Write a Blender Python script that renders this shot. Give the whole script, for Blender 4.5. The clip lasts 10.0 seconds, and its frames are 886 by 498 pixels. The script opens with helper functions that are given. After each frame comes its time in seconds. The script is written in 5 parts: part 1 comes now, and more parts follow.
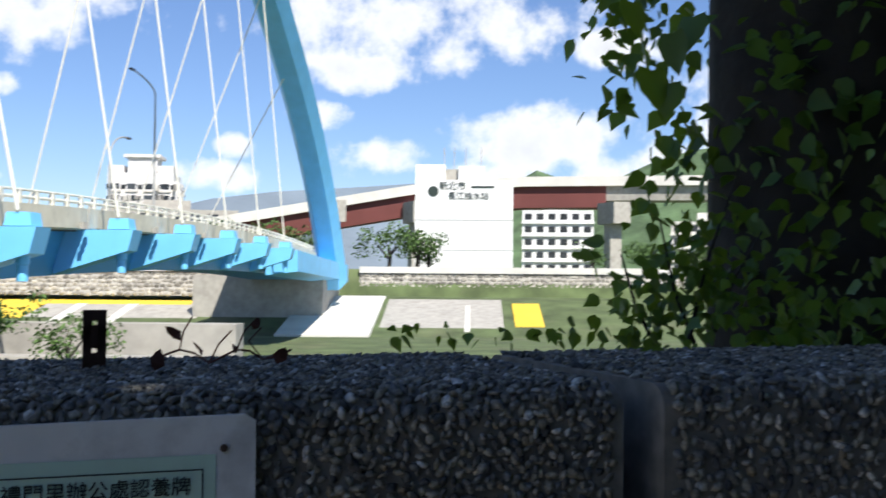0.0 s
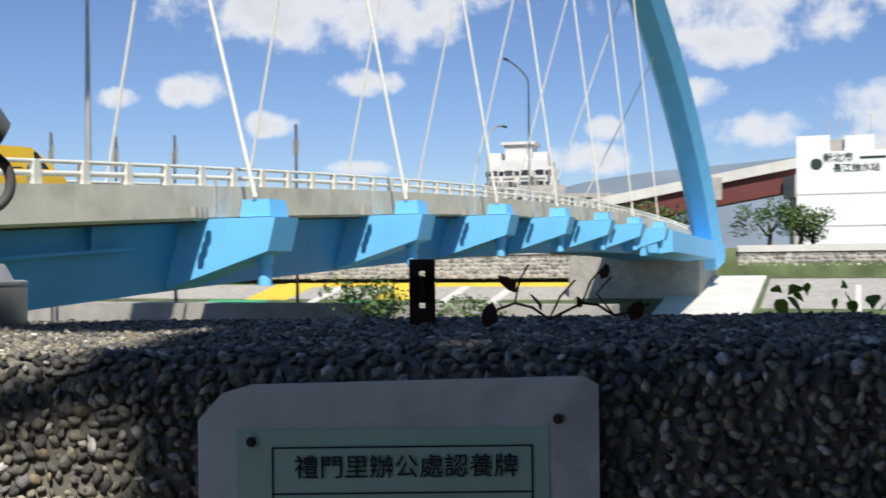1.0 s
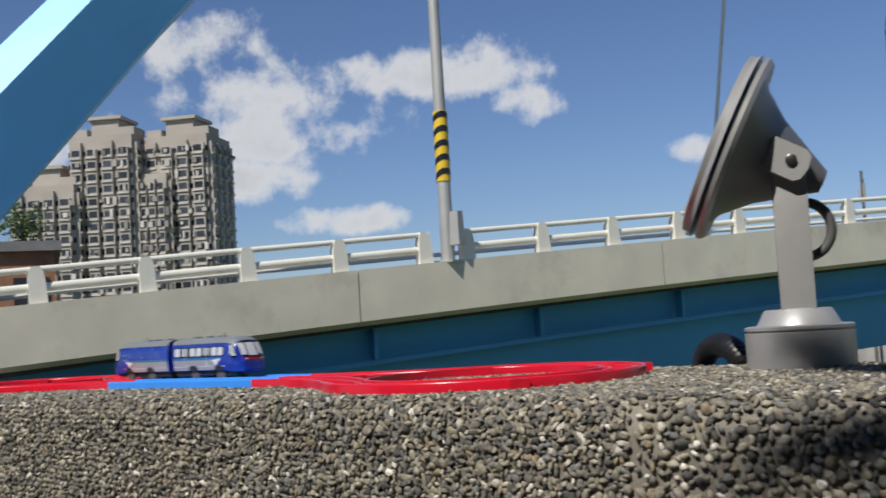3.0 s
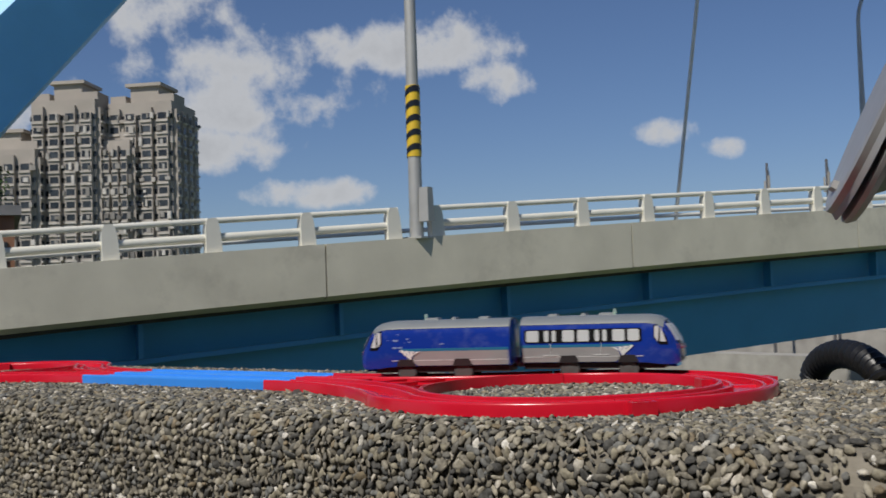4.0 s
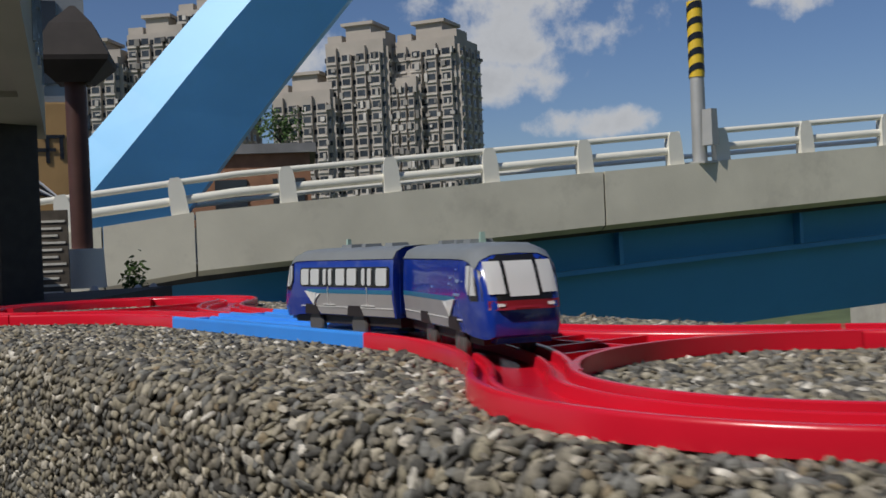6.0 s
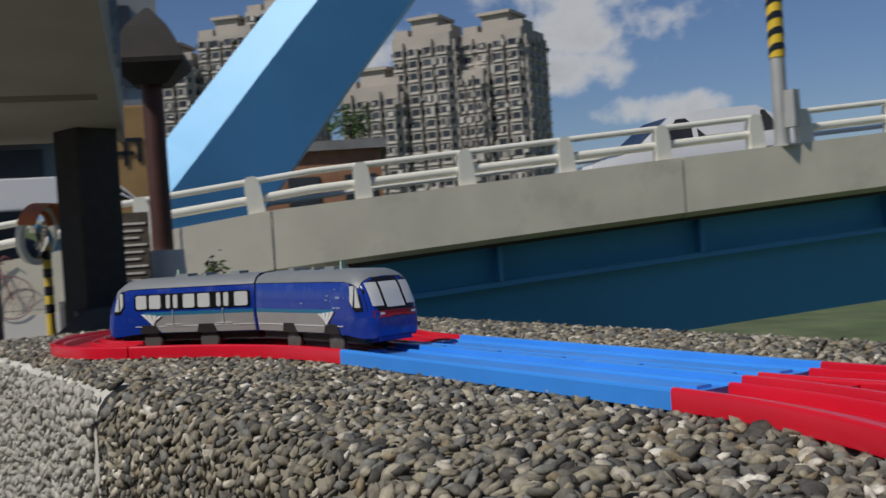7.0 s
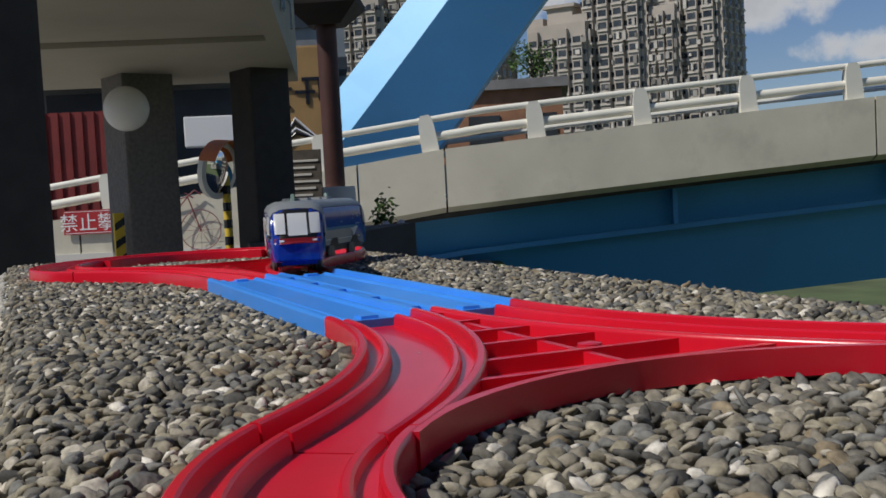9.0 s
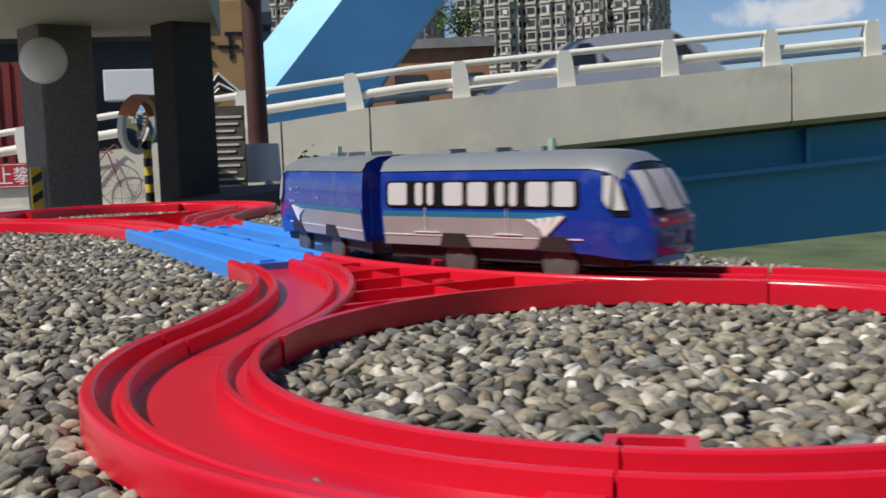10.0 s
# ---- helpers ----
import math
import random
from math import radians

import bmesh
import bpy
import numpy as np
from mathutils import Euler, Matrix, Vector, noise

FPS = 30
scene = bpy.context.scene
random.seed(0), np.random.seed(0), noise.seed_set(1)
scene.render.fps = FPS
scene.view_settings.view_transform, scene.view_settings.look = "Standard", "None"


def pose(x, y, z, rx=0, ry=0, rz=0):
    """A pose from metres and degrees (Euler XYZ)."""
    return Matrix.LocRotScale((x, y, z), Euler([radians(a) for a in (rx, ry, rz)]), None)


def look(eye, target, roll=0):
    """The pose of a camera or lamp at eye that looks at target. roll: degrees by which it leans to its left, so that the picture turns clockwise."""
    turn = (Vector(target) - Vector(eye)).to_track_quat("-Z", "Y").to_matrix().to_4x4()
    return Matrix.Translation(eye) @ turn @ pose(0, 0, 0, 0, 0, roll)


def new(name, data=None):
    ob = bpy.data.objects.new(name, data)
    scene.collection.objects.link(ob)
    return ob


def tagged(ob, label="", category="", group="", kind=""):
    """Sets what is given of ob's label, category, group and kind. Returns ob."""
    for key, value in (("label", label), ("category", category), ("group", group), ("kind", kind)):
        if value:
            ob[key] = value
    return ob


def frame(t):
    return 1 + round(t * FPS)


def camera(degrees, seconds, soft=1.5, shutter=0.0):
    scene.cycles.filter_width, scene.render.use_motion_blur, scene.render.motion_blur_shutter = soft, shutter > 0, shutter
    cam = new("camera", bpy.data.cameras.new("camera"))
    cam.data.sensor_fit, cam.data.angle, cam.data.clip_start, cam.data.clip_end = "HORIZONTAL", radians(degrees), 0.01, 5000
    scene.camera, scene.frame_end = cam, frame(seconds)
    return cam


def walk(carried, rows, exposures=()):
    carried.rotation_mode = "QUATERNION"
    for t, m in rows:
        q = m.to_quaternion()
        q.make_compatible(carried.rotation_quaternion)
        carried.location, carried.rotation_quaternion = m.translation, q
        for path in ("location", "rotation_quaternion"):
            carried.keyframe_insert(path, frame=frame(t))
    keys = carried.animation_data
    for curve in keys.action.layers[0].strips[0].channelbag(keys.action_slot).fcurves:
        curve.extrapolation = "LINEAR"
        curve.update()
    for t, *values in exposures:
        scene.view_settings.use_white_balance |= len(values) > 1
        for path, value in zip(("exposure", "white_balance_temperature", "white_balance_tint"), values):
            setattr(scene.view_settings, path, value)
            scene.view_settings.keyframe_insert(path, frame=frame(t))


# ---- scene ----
cam = camera(44.6, 10.0, soft=1.6, shutter=0.2)
PATH = [
    (0, 0.6654, -0.6618, 0.0617, -19.83, 1.52, 0.44),
    (0.5, 0.6830, -0.5994, 0.0466, -10.17, 0.01, 0.80),
    (1, 0.7025, -0.5352, 0.0380, -0.16, 0.57, -0.63),
    (1.5, 0.7421, -0.5222, 0.0384, 11.10, 2.79, -0.01),
    (2, 0.7479, -0.5425, 0.0400, 23.59, 3.77, -2.35),
    (2.5, 0.7337, -0.5555, 0.0406, 33.85, 3.99, -2.54),
    (3, 0.7038, -0.5491, 0.0394, 41.19, 4.18, -3.36),
    (3.2, 0.6878, -0.5410, 0.0394, 43.04, 4.15, -3.17),
    (4.3, 0.4981, -0.4412, 0.0610, 35.50, 1.65, -1.42),
    (4.5, 0.4798, -0.4207, 0.0631, 33.21, 1.01, -1.42),
    (5, 0.4885, -0.3069, 0.0463, 39.99, 0.97, -1.47),
    (5.5, 0.4817, -0.2384, 0.0430, 51.44, -0.22, -2.17),
    (5.7, 0.4612, -0.2295, 0.0420, 54.08, -0.32, -1.59),
    (6.8, 0.2294, -0.2281, 0.0527, 54.20, -0.23, -3.99),
    (7, 0.2310, -0.2080, 0.0541, 58.19, -0.52, -3.81),
    (7.5, 0.2739, -0.1311, 0.0597, 68.47, -0.93, -2.22),
    (8, 0.3018, -0.0941, 0.0574, 73.00, -1.36, -2.47),
    (8.5, 0.3145, -0.0820, 0.0496, 70.24, -2.02, -2.78),
    (9, 0.3305, -0.0823, 0.0452, 68.07, -3.15, -2.98),
    (9.5, 0.3483, -0.0865, 0.0436, 67.58, -4.69, -2.82),
    (10, 0.3889, -0.0911, 0.0459, 64.19, -5.48, -2.10),
]


def aim(x, y, z, yaw, pitch, roll):
    return pose(x, y, z, 90 + pitch, 0, yaw) @ pose(0, 0, 0, 0, 0, roll)


walk(cam, [(t, aim(*row)) for t, *row in PATH], exposures=[(0, 0.58), (0.5, 0.40), (1.0, 0.20), (1.5, 0.10), (2.0, -0.02), (2.5, -0.18), (3.2, -0.15), (4.3, -0.58), (5.0, -0.48), (5.5, -0.52), (7.0, -0.65), (8.5, -0.60), (9.5, -0.35), (10, -0.12)])

# ---- world and sun ----
SUN = Vector((0.06, -0.85, 0.98)).normalized()
# bearing (degrees left of +y), height, half width, half height of each cloud
CLOUDS = [(49, 11.2, 6.0, 2.9), (45.5, 13.2, 2.6, 1.5), (51, 8.2, 5.0, 1.3), (39.5, 13.6, 5.2, 1.7), (36.5, 11.6, 2.2, 1.2), (46.5, 6.1, 3.8, 0.9), (27, 8.5, 1.8, 0.8), (25, 7.4, 1.6, 0.7),
          (4.7, 12.8, 8.5, 2.2), (9.6, 13.6, 4.5, 1.8), (12.8, 9.0, 2.1, 0.9), (8.9, 7.2, 1.4, 0.7), (4.2, 9.3, 2.4, 0.8), (-1.5, 13.5, 4.0, 1.6), (-9, 6.8, 1.3, 0.7), (4.5, 4.8, 1.8, 0.5), (16.5, 8.4, 1.6, 0.6),
          (-18.3, 13.0, 8.6, 2.5), (-15, 11.0, 5.0, 1.2), (-28.7, 12.0, 3.2, 1.1), (-16.2, 6.2, 3.4, 1.2), (-13, 8.4, 1.5, 0.9), (-25.5, 7.4, 5.2, 1.9), (-31, 5.6, 5.0, 1.5), (-21.5, 5.0, 3.2, 1.1), (-7.6, 5.2, 2.8, 0.9), (-40, 9, 8, 3),
          (63, 10.2, 4.5, 2.0), (56, 15.5, 5, 1.8), (80, 14, 6, 3), (110, 20, 14, 5), (150, 24, 14, 6), (-80, 22, 14, 5), (-120, 20, 14, 5), (180, 30, 14, 5)]


def build_world():
    world = bpy.data.worlds.new("sky")
    scene.world = world
    world.use_nodes = True
    nt = world.node_tree
    nodes, link = nt.nodes, nt.links.new
    nodes.clear()
    out = nodes.new("ShaderNodeOutputWorld")
    sky = nodes.new("ShaderNodeTexSky")
    sky.sky_type, sky.sun_disc = "NISHITA", False
    sky.sun_elevation = math.asin(SUN.z)
    sky.sun_rotation = math.atan2(SUN.x, SUN.y)
    sky.dust_density, sky.ozone_density = 0.1, 4.0
    coord = nodes.new("ShaderNodeTexCoord")
    fine = nodes.new("ShaderNodeTexNoise")
    fine.inputs["Scale"].default_value, fine.inputs["Detail"].default_value, fine.inputs["Roughness"].default_value = 17, 10, 0.6
    link(coord.outputs["Generated"], fine.inputs["Vector"])
    total = None
    for bearing, height, wide, tall in CLOUDS:
        a, h = radians(bearing), radians(height)
        way = Vector((-math.sin(a) * math.cos(h), math.cos(a) * math.cos(h), math.sin(h)))
        side = Vector((math.cos(a), math.sin(a), 0))
        above = side.cross(way)
        terms = []
        for axis, size in ((side, wide), (above, tall)):
            dot = nodes.new("ShaderNodeVectorMath")
            dot.operation = "DOT_PRODUCT"
            dot.inputs[1].default_value = axis / math.tan(radians(size))
            link(coord.outputs["Generated"], dot.inputs[0])
            square = nodes.new("ShaderNodeMath")
            square.operation = "POWER"
            square.inputs[1].default_value = 2
            link(dot.outputs["Value"], square.inputs[0])
            terms.append(square)
        ahead = nodes.new("ShaderNodeVectorMath")
        ahead.operation = "DOT_PRODUCT"
        ahead.inputs[1].default_value = way
        link(coord.outputs["Generated"], ahead.inputs[0])
        back = nodes.new("ShaderNodeMath")
        back.operation = "LESS_THAN"
        back.inputs[1].default_value = 0.0
        link(ahead.outputs["Value"], back.inputs[0])
        add = nodes.new("ShaderNodeMath")
        link(terms[0].outputs[0], add.inputs[0])
        link(terms[1].outputs[0], add.inputs[1])
        add2 = nodes.new("ShaderNodeMath")
        add2.operation = "MULTIPLY_ADD"
        add2.inputs[1].default_value = 100
        link(back.outputs[0], add2.inputs[0])
        link(add.outputs[0], add2.inputs[2])
        if total is None:
            total = add2
        else:
            least = nodes.new("ShaderNodeMath")
            least.operation = "SMOOTH_MIN"
            least.inputs[2].default_value = 0.35
            link(total.outputs[0], least.inputs[0])
            link(add2.outputs[0], least.inputs[1])
            total = least
    # cloud where noise exceeds the distance from the blob's middle
    body = nodes.new("ShaderNodeMath")
    body.operation = "MULTIPLY_ADD"
    body.inputs[1].default_value, body.inputs[2].default_value = 5.0, -1.75
    link(fine.outputs["Fac"], body.inputs[0])
    gap = nodes.new("ShaderNodeMath")
    gap.operation = "SUBTRACT"
    link(body.outputs[0], gap.inputs[0])
    link(total.outputs[0], gap.inputs[1])
    cover = nodes.new("ShaderNodeMapRange")
    cover.interpolation_type = "SMOOTHSTEP"
    cover.inputs["From Min"].default_value, cover.inputs["From Max"].default_value = -0.35, 0.75
    cover.inputs["To Max"].default_value = 0.93
    link(gap.outputs[0], cover.inputs["Value"])
    shade = nodes.new("ShaderNodeMapRange")
    shade.inputs["From Min"].default_value, shade.inputs["From Max"].default_value = 0.0, 1.6
    shade.inputs["To Min"].default_value, shade.inputs["To Max"].default_value = 1.0, 0.78
    link(gap.outputs[0], shade.inputs["Value"])
    tint = nodes.new("ShaderNodeCombineColor")
    for n, v in enumerate((10.0, 10.2, 10.6)):
        m = nodes.new("ShaderNodeMath")
        m.operation = "MULTIPLY"
        m.inputs[1].default_value = v
        link(shade.outputs[0], m.inputs[0])
        link(m.outputs[0], tint.inputs[n])
    mix = nodes.new("ShaderNodeMix")
    mix.data_type = "RGBA"
    link(cover.outputs[0], mix.inputs[0])
    clear = nodes.new("ShaderNodeMix")
    clear.data_type, clear.blend_type = "RGBA", "MULTIPLY"
    clear.inputs[0].default_value, clear.inputs[7].default_value = 1.0, (0.90, 0.96, 1.16, 1)
    link(sky.outputs[0], clear.inputs[6])
    link(clear.outputs[2], mix.inputs[6])
    link(tint.outputs[0], mix.inputs[7])
    back = nodes.new("ShaderNodeBackground")
    back.inputs["Strength"].default_value = 0.079
    link(mix.outputs[2], back.inputs["Color"])
    link(back.outputs[0], out.inputs[0])


build_world()
sun = new("sun", bpy.data.lights.new("sun", "SUN"))
sun.data.energy, sun.data.angle, sun.data.color = 4.95, radians(0.53), (1.0, 0.95, 0.87)
sun.matrix_world = look(SUN * 50, (0, 0, 0))

# ---- materials ----


def mat(name, colour, rough=0.6, metal=0.0, var=0.15, scale=8.0, bump=0.0, bump_scale=40.0, stain=0.0, stain_colour=(0.08, 0.07, 0.06), stain_scale=1.5,
        island=0.0, obj_random=0.0, spec=0.5, coat=0.0, alpha=1.0, transmission=0.0):
    """A surface with fine grain, broad mottling, optional stains and relief, in object space."""
    m = bpy.data.materials.new(name)
    m.use_nodes = True
    nt = m.node_tree
    nodes, link = nt.nodes, nt.links.new
    b = nodes["Principled BSDF"]
    b.inputs["Roughness"].default_value, b.inputs["Metallic"].default_value = rough, metal
    b.inputs["Specular IOR Level"].default_value = spec
    b.inputs["Coat Weight"].default_value = coat
    b.inputs["Transmission Weight"].default_value = transmission
    b.inputs["Alpha"].default_value = alpha
    coord = nodes.new("ShaderNodeTexCoord")
    noise_a = nodes.new("ShaderNodeTexNoise")
    noise_a.inputs["Scale"].default_value, noise_a.inputs["Detail"].default_value = scale, 6
    link(coord.outputs["Object"], noise_a.inputs["Vector"])
    ramp = nodes.new("ShaderNodeMapRange")
    ramp.inputs["From Min"].default_value, ramp.inputs["From Max"].default_value = 0.3, 0.7
    ramp.inputs["To Min"].default_value, ramp.inputs["To Max"].default_value = 1 - var, 1 + var
    link(noise_a.outputs["Fac"], ramp.inputs["Value"])
    level = ramp.outputs[0]
    for amount, source in ((island, "ShaderNodeNewGeometry"), (obj_random, "ShaderNodeObjectInfo")):
        if amount:
            info = nodes.new(source)
            r = nodes.new("ShaderNodeMapRange")
            r.inputs["To Min"].default_value, r.inputs["To Max"].default_value = 1 - amount, 1 + amount
            link(info.outputs["Random Per Island" if "Geometry" in source else "Random"], r.inputs["Value"])
            times = nodes.new("ShaderNodeMath")
            times.operation = "MULTIPLY"
            link(level, times.inputs[0])
            link(r.outputs[0], times.inputs[1])
            level = times.outputs[0]
    colours = nodes.new("ShaderNodeMix")
    colours.data_type, colours.blend_type = "RGBA", "MULTIPLY"
    colours.inputs[0].default_value = 1.0
    colours.inputs[6].default_value = (*colour, 1)
    link(level, colours.inputs[7])
    result = colours.outputs[2]
    if stain:
        noise_b = nodes.new("ShaderNodeTexNoise")
        noise_b.inputs["Scale"].default_value, noise_b.inputs["Detail"].default_value, noise_b.inputs["Roughness"].default_value = stain_scale, 8, 0.65
        link(coord.outputs["Object"], noise_b.inputs["Vector"])
        r = nodes.new("ShaderNodeMapRange")
        r.inputs["From Min"].default_value, r.inputs["From Max"].default_value, r.inputs["To Max"].default_value = 0.52, 0.78, stain
        link(noise_b.outputs["Fac"], r.inputs["Value"])
        dirt = nodes.new("ShaderNodeMix")
        dirt.data_type = "RGBA"
        link(r.outputs[0], dirt.inputs[0])
        link(result, dirt.inputs[6])
        dirt.inputs[7].default_value = (*stain_colour, 1)
        result = dirt.outputs[2]
    link(result, b.inputs["Base Color"])
    if bump:
        noise_c = nodes.new("ShaderNodeTexNoise")
        noise_c.inputs["Scale"].default_value, noise_c.inputs["Detail"].default_value = bump_scale, 5
        link(coord.outputs["Object"], noise_c.inputs["Vector"])
        bp = nodes.new("ShaderNodeBump")
        bp.inputs["Strength"].default_value = bump
        bp.inputs["Distance"].default_value = 0.3 / bump_scale
        link(noise_c.outputs["Fac"], bp.inputs["Height"])
        link(bp.outputs[0], b.inputs["Normal"])
    return m


CEMENT = mat("wall cement", (0.21, 0.19, 0.155), 0.9, var=0.3, scale=60, bump=0.5, bump_scale=250)
RED = mat("red rail plastic", (0.62, 0.010, 0.030), 0.25, var=0.06, scale=30, bump=0.05, bump_scale=300)
BLUE = mat("blue rail plastic", (0.045, 0.28, 0.88), 0.32, var=0.06, scale=30, bump=0.05, bump_scale=300)
STEEL_BLUE = mat("blue bridge paint", (0.17, 0.54, 0.90), 0.45, var=0.06, scale=0.8, stain=0.12, stain_colour=(0.08, 0.25, 0.45), stain_scale=0.9)
PARAPET = mat("cream parapet paint", (0.60, 0.565, 0.455), 0.85, var=0.09, scale=1.4, stain=0.7, stain_colour=(0.30, 0.275, 0.225), stain_scale=0.9, bump=0.1, bump_scale=20)
RAIL_WHITE = mat("cream rail paint", (0.74, 0.72, 0.63), 0.5, var=0.05, scale=3, stain=0.15, stain_colour=(0.4, 0.36, 0.28), stain_scale=2)
CONCRETE = mat("grey concrete", (0.38, 0.36, 0.32), 0.9, var=0.15, scale=1.5, stain=0.4, stain_colour=(0.14, 0.13, 0.11), stain_scale=0.5, bump=0.2, bump_scale=15)
ASPHALT = mat("asphalt", (0.055, 0.055, 0.055), 0.9, var=0.25, scale=5, bump=0.3, bump_scale=60)
ALU = mat("grey lamp paint", (0.42, 0.42, 0.42), 0.42, metal=0.35, var=0.05, scale=60, bump=0.05, bump_scale=400)
PALE = mat("pale concrete slope", (0.62, 0.60, 0.55), 0.9, var=0.08, scale=0.4, stain=0.3, stain_colour=(0.35, 0.33, 0.28), stain_scale=0.3)
PAVING = mat("grey street paving", (0.30, 0.29, 0.27), 0.9, var=0.15, scale=1.5, stain=0.3, stain_colour=(0.14, 0.13, 0.12), stain_scale=0.6, bump=0.2, bump_scale=20)

# ---- mesh helpers ----


def put(bm, lo, hi, m=None, taper=0.0, bevel=0.0):
    """A box from corner to corner, its top drawn in by taper, its edges cut."""
    x0, y0, z0 = lo
    x1, y1, z1 = hi
    t = taper
    co = [(x0, y0, z0), (x1, y0, z0), (x1, y1, z0), (x0, y1, z0), (x0 + t, y0 + t, z1), (x1 - t, y0 + t, z1), (x1 - t, y1 - t, z1), (x0 + t, y1 - t, z1)]
    vs = [bm.verts.new(m @ Vector(c) if m else c) for c in co]
    fs = [bm.faces.new([vs[i] for i in f]) for f in ((3, 2, 1, 0), (4, 5, 6, 7), (0, 1, 5, 4), (1, 2, 6, 5), (2, 3, 7, 6), (3, 0, 4, 7))]
    if bevel:
        bmesh.ops.bevel(bm, geom=list({e for f in fs for e in f.edges}), offset=bevel, segments=2, profile=0.7, affect="EDGES", clamp_overlap=True)


def strip(bm, rings, closed=True, caps=True):
    """Joins rings of equally many points by faces."""
    vs = [[bm.verts.new(p) for p in ring] for ring in rings]
    n = len(vs[0])
    for a, b in zip(vs, vs[1:]):
        for i in range(n if closed else n - 1):
            bm.faces.new((a[i], a[(i + 1) % n], b[(i + 1) % n], b[i]))
    if caps and closed:
        bm.faces.new(vs[0][::-1])
        bm.faces.new(vs[-1])


def lathe(bm, profile, sides=32, m=None):
    m = m or Matrix()
    strip(bm, [[m @ Vector((r * math.cos(a), r * math.sin(a), z)) for a in (2 * math.pi * i / sides for i in range(sides))] for r, z in profile])


def tube(bm, points, radius, sides=10):
    pts = [Vector(p) for p in points]
    radii = radius if isinstance(radius, (list, tuple)) else [radius] * len(pts)
    rings, up = [], None
    for i, p in enumerate(pts):
        d = (pts[min(i + 1, len(pts) - 1)] - pts[max(i - 1, 0)]).normalized()
        side = d.cross(Vector((0, 0, 1)) if abs(d.z) < 0.95 else Vector((1, 0, 0))) if up is None else d.cross(up)
        side.normalize()
        up = side.cross(d)
        rings.append([p + radii[i] * (side * math.cos(a) + up * math.sin(a)) for a in (2 * math.pi * k / sides for k in range(sides))])
    strip(bm, rings)


def prism(bm, outline, a, b):
    """A flat outline of 2D points laid by the poses a and b, joined."""
    strip(bm, [[m @ Vector((x, y, 0)) for x, y in outline] for m in (a, b)])


def done(name, bm, material, parent=None, label="", smooth=False, m=None):
    bmesh.ops.recalc_face_normals(bm, faces=bm.faces)
    me = bpy.data.meshes.new(name)
    bm.to_mesh(me)
    bm.free()
    mats = material if isinstance(material, (list, tuple)) else [material]
    for one in mats:
        me.materials.append(one)
    if smooth:
        me.shade_smooth()
        me.set_sharp_from_angle(angle=radians(38))
    ob = new(name, me)
    if parent:
        ob.parent = parent
    if m is not None:
        ob.matrix_basis = m
    return tagged(ob, label)


def thing(name, label, category, group="", m=None):
    ob = tagged(new(name), label, category, group)
    if m is not None:
        ob.matrix_basis = m
    return ob


def part(name, bm, material, parent, label="", smooth=False, m=None):
    return done(name, bm, material, parent, label, smooth, m)


def B():
    return bmesh.new()


# ---- the pebble-dashed wall ----
Y_FRONT, Y_BACK, EDGE = -0.092, 0.192, 0.018
WALL_W, WALL_E, CRACK = -0.64, 0.987, -0.256


def wall_outline(depth=0.9, grow=0.0):
    """Section of the wall: up the front, round the edge, over the top, down the back."""
    out = [(Y_FRONT - grow, -depth)]
    for cy, s in ((Y_FRONT + EDGE, -1), (Y_BACK - EDGE, 1)):
        for i in range(7):
            a = math.pi / 2 * i / 6
            c, sn = (math.cos(a), math.sin(a)) if s < 0 else (math.sin(a), math.cos(a))
            out.append((cy + s * (EDGE + grow) * c, -EDGE + (EDGE + grow) * sn))
    out.append((Y_BACK + grow, -depth))
    return out


def wall_point(d):
    """Place and normal, in the section, d metres along it from the front edge's lower end (negative: down the front)."""
    arc, top = EDGE * math.pi / 2, Y_BACK - Y_FRONT - 2 * EDGE
    if d < 0:
        return (Y_FRONT, -EDGE + d), (-1, 0)
    if d < arc:
        a = d / EDGE
        return (Y_FRONT + EDGE - EDGE * math.cos(a), -EDGE + EDGE * math.sin(a)), (-math.cos(a), math.sin(a))
    d -= arc
    if d < top:
        return (Y_FRONT + EDGE + d, 0), (0, 1)
    a = (d - top) / EDGE
    return (Y_BACK - EDGE + EDGE * math.sin(a), -EDGE + EDGE * math.cos(a)), (math.sin(a), math.cos(a))


def pebble_material(name, pale=0.0):
    m = mat(name, (1, 1, 1), 0.85, var=0.40, scale=420, bump=0.9, bump_scale=900, spec=0.2)
    nt = m.node_tree
    geo = nt.nodes.new("ShaderNodeNewGeometry")
    ramp = nt.nodes.new("ShaderNodeValToRGB")
    ramp.color_ramp.interpolation = "CONSTANT"
    stops = ((0, (0.085, 0.083, 0.078)), (0.13, (0.16, 0.152, 0.132)), (0.30, (0.235, 0.215, 0.175)), (0.50, (0.275, 0.25, 0.19)), (0.64, (0.185, 0.185, 0.175)),
             (0.76, (0.36, 0.33, 0.265)), (0.87, (0.25, 0.205, 0.14)), (0.915, (0.47, 0.435, 0.37)), (0.97, (0.63, 0.60, 0.54)))
    while len(ramp.color_ramp.elements) < len(stops):
        ramp.color_ramp.elements.new(0.5)
    for e, (at, c) in zip(ramp.color_ramp.elements, stops):
        e.position, e.color = at, (*(v + (w - v) * pale for v, w in zip(c, (.46, .45, .42))), 1)
    nt.links.new(geo.outputs["Random Per Island"], ramp.inputs[0])
    mix = next(n for n in nt.nodes if n.type == "MIX")
    nt.links.new(ramp.outputs[0], mix.inputs[6])
    return m


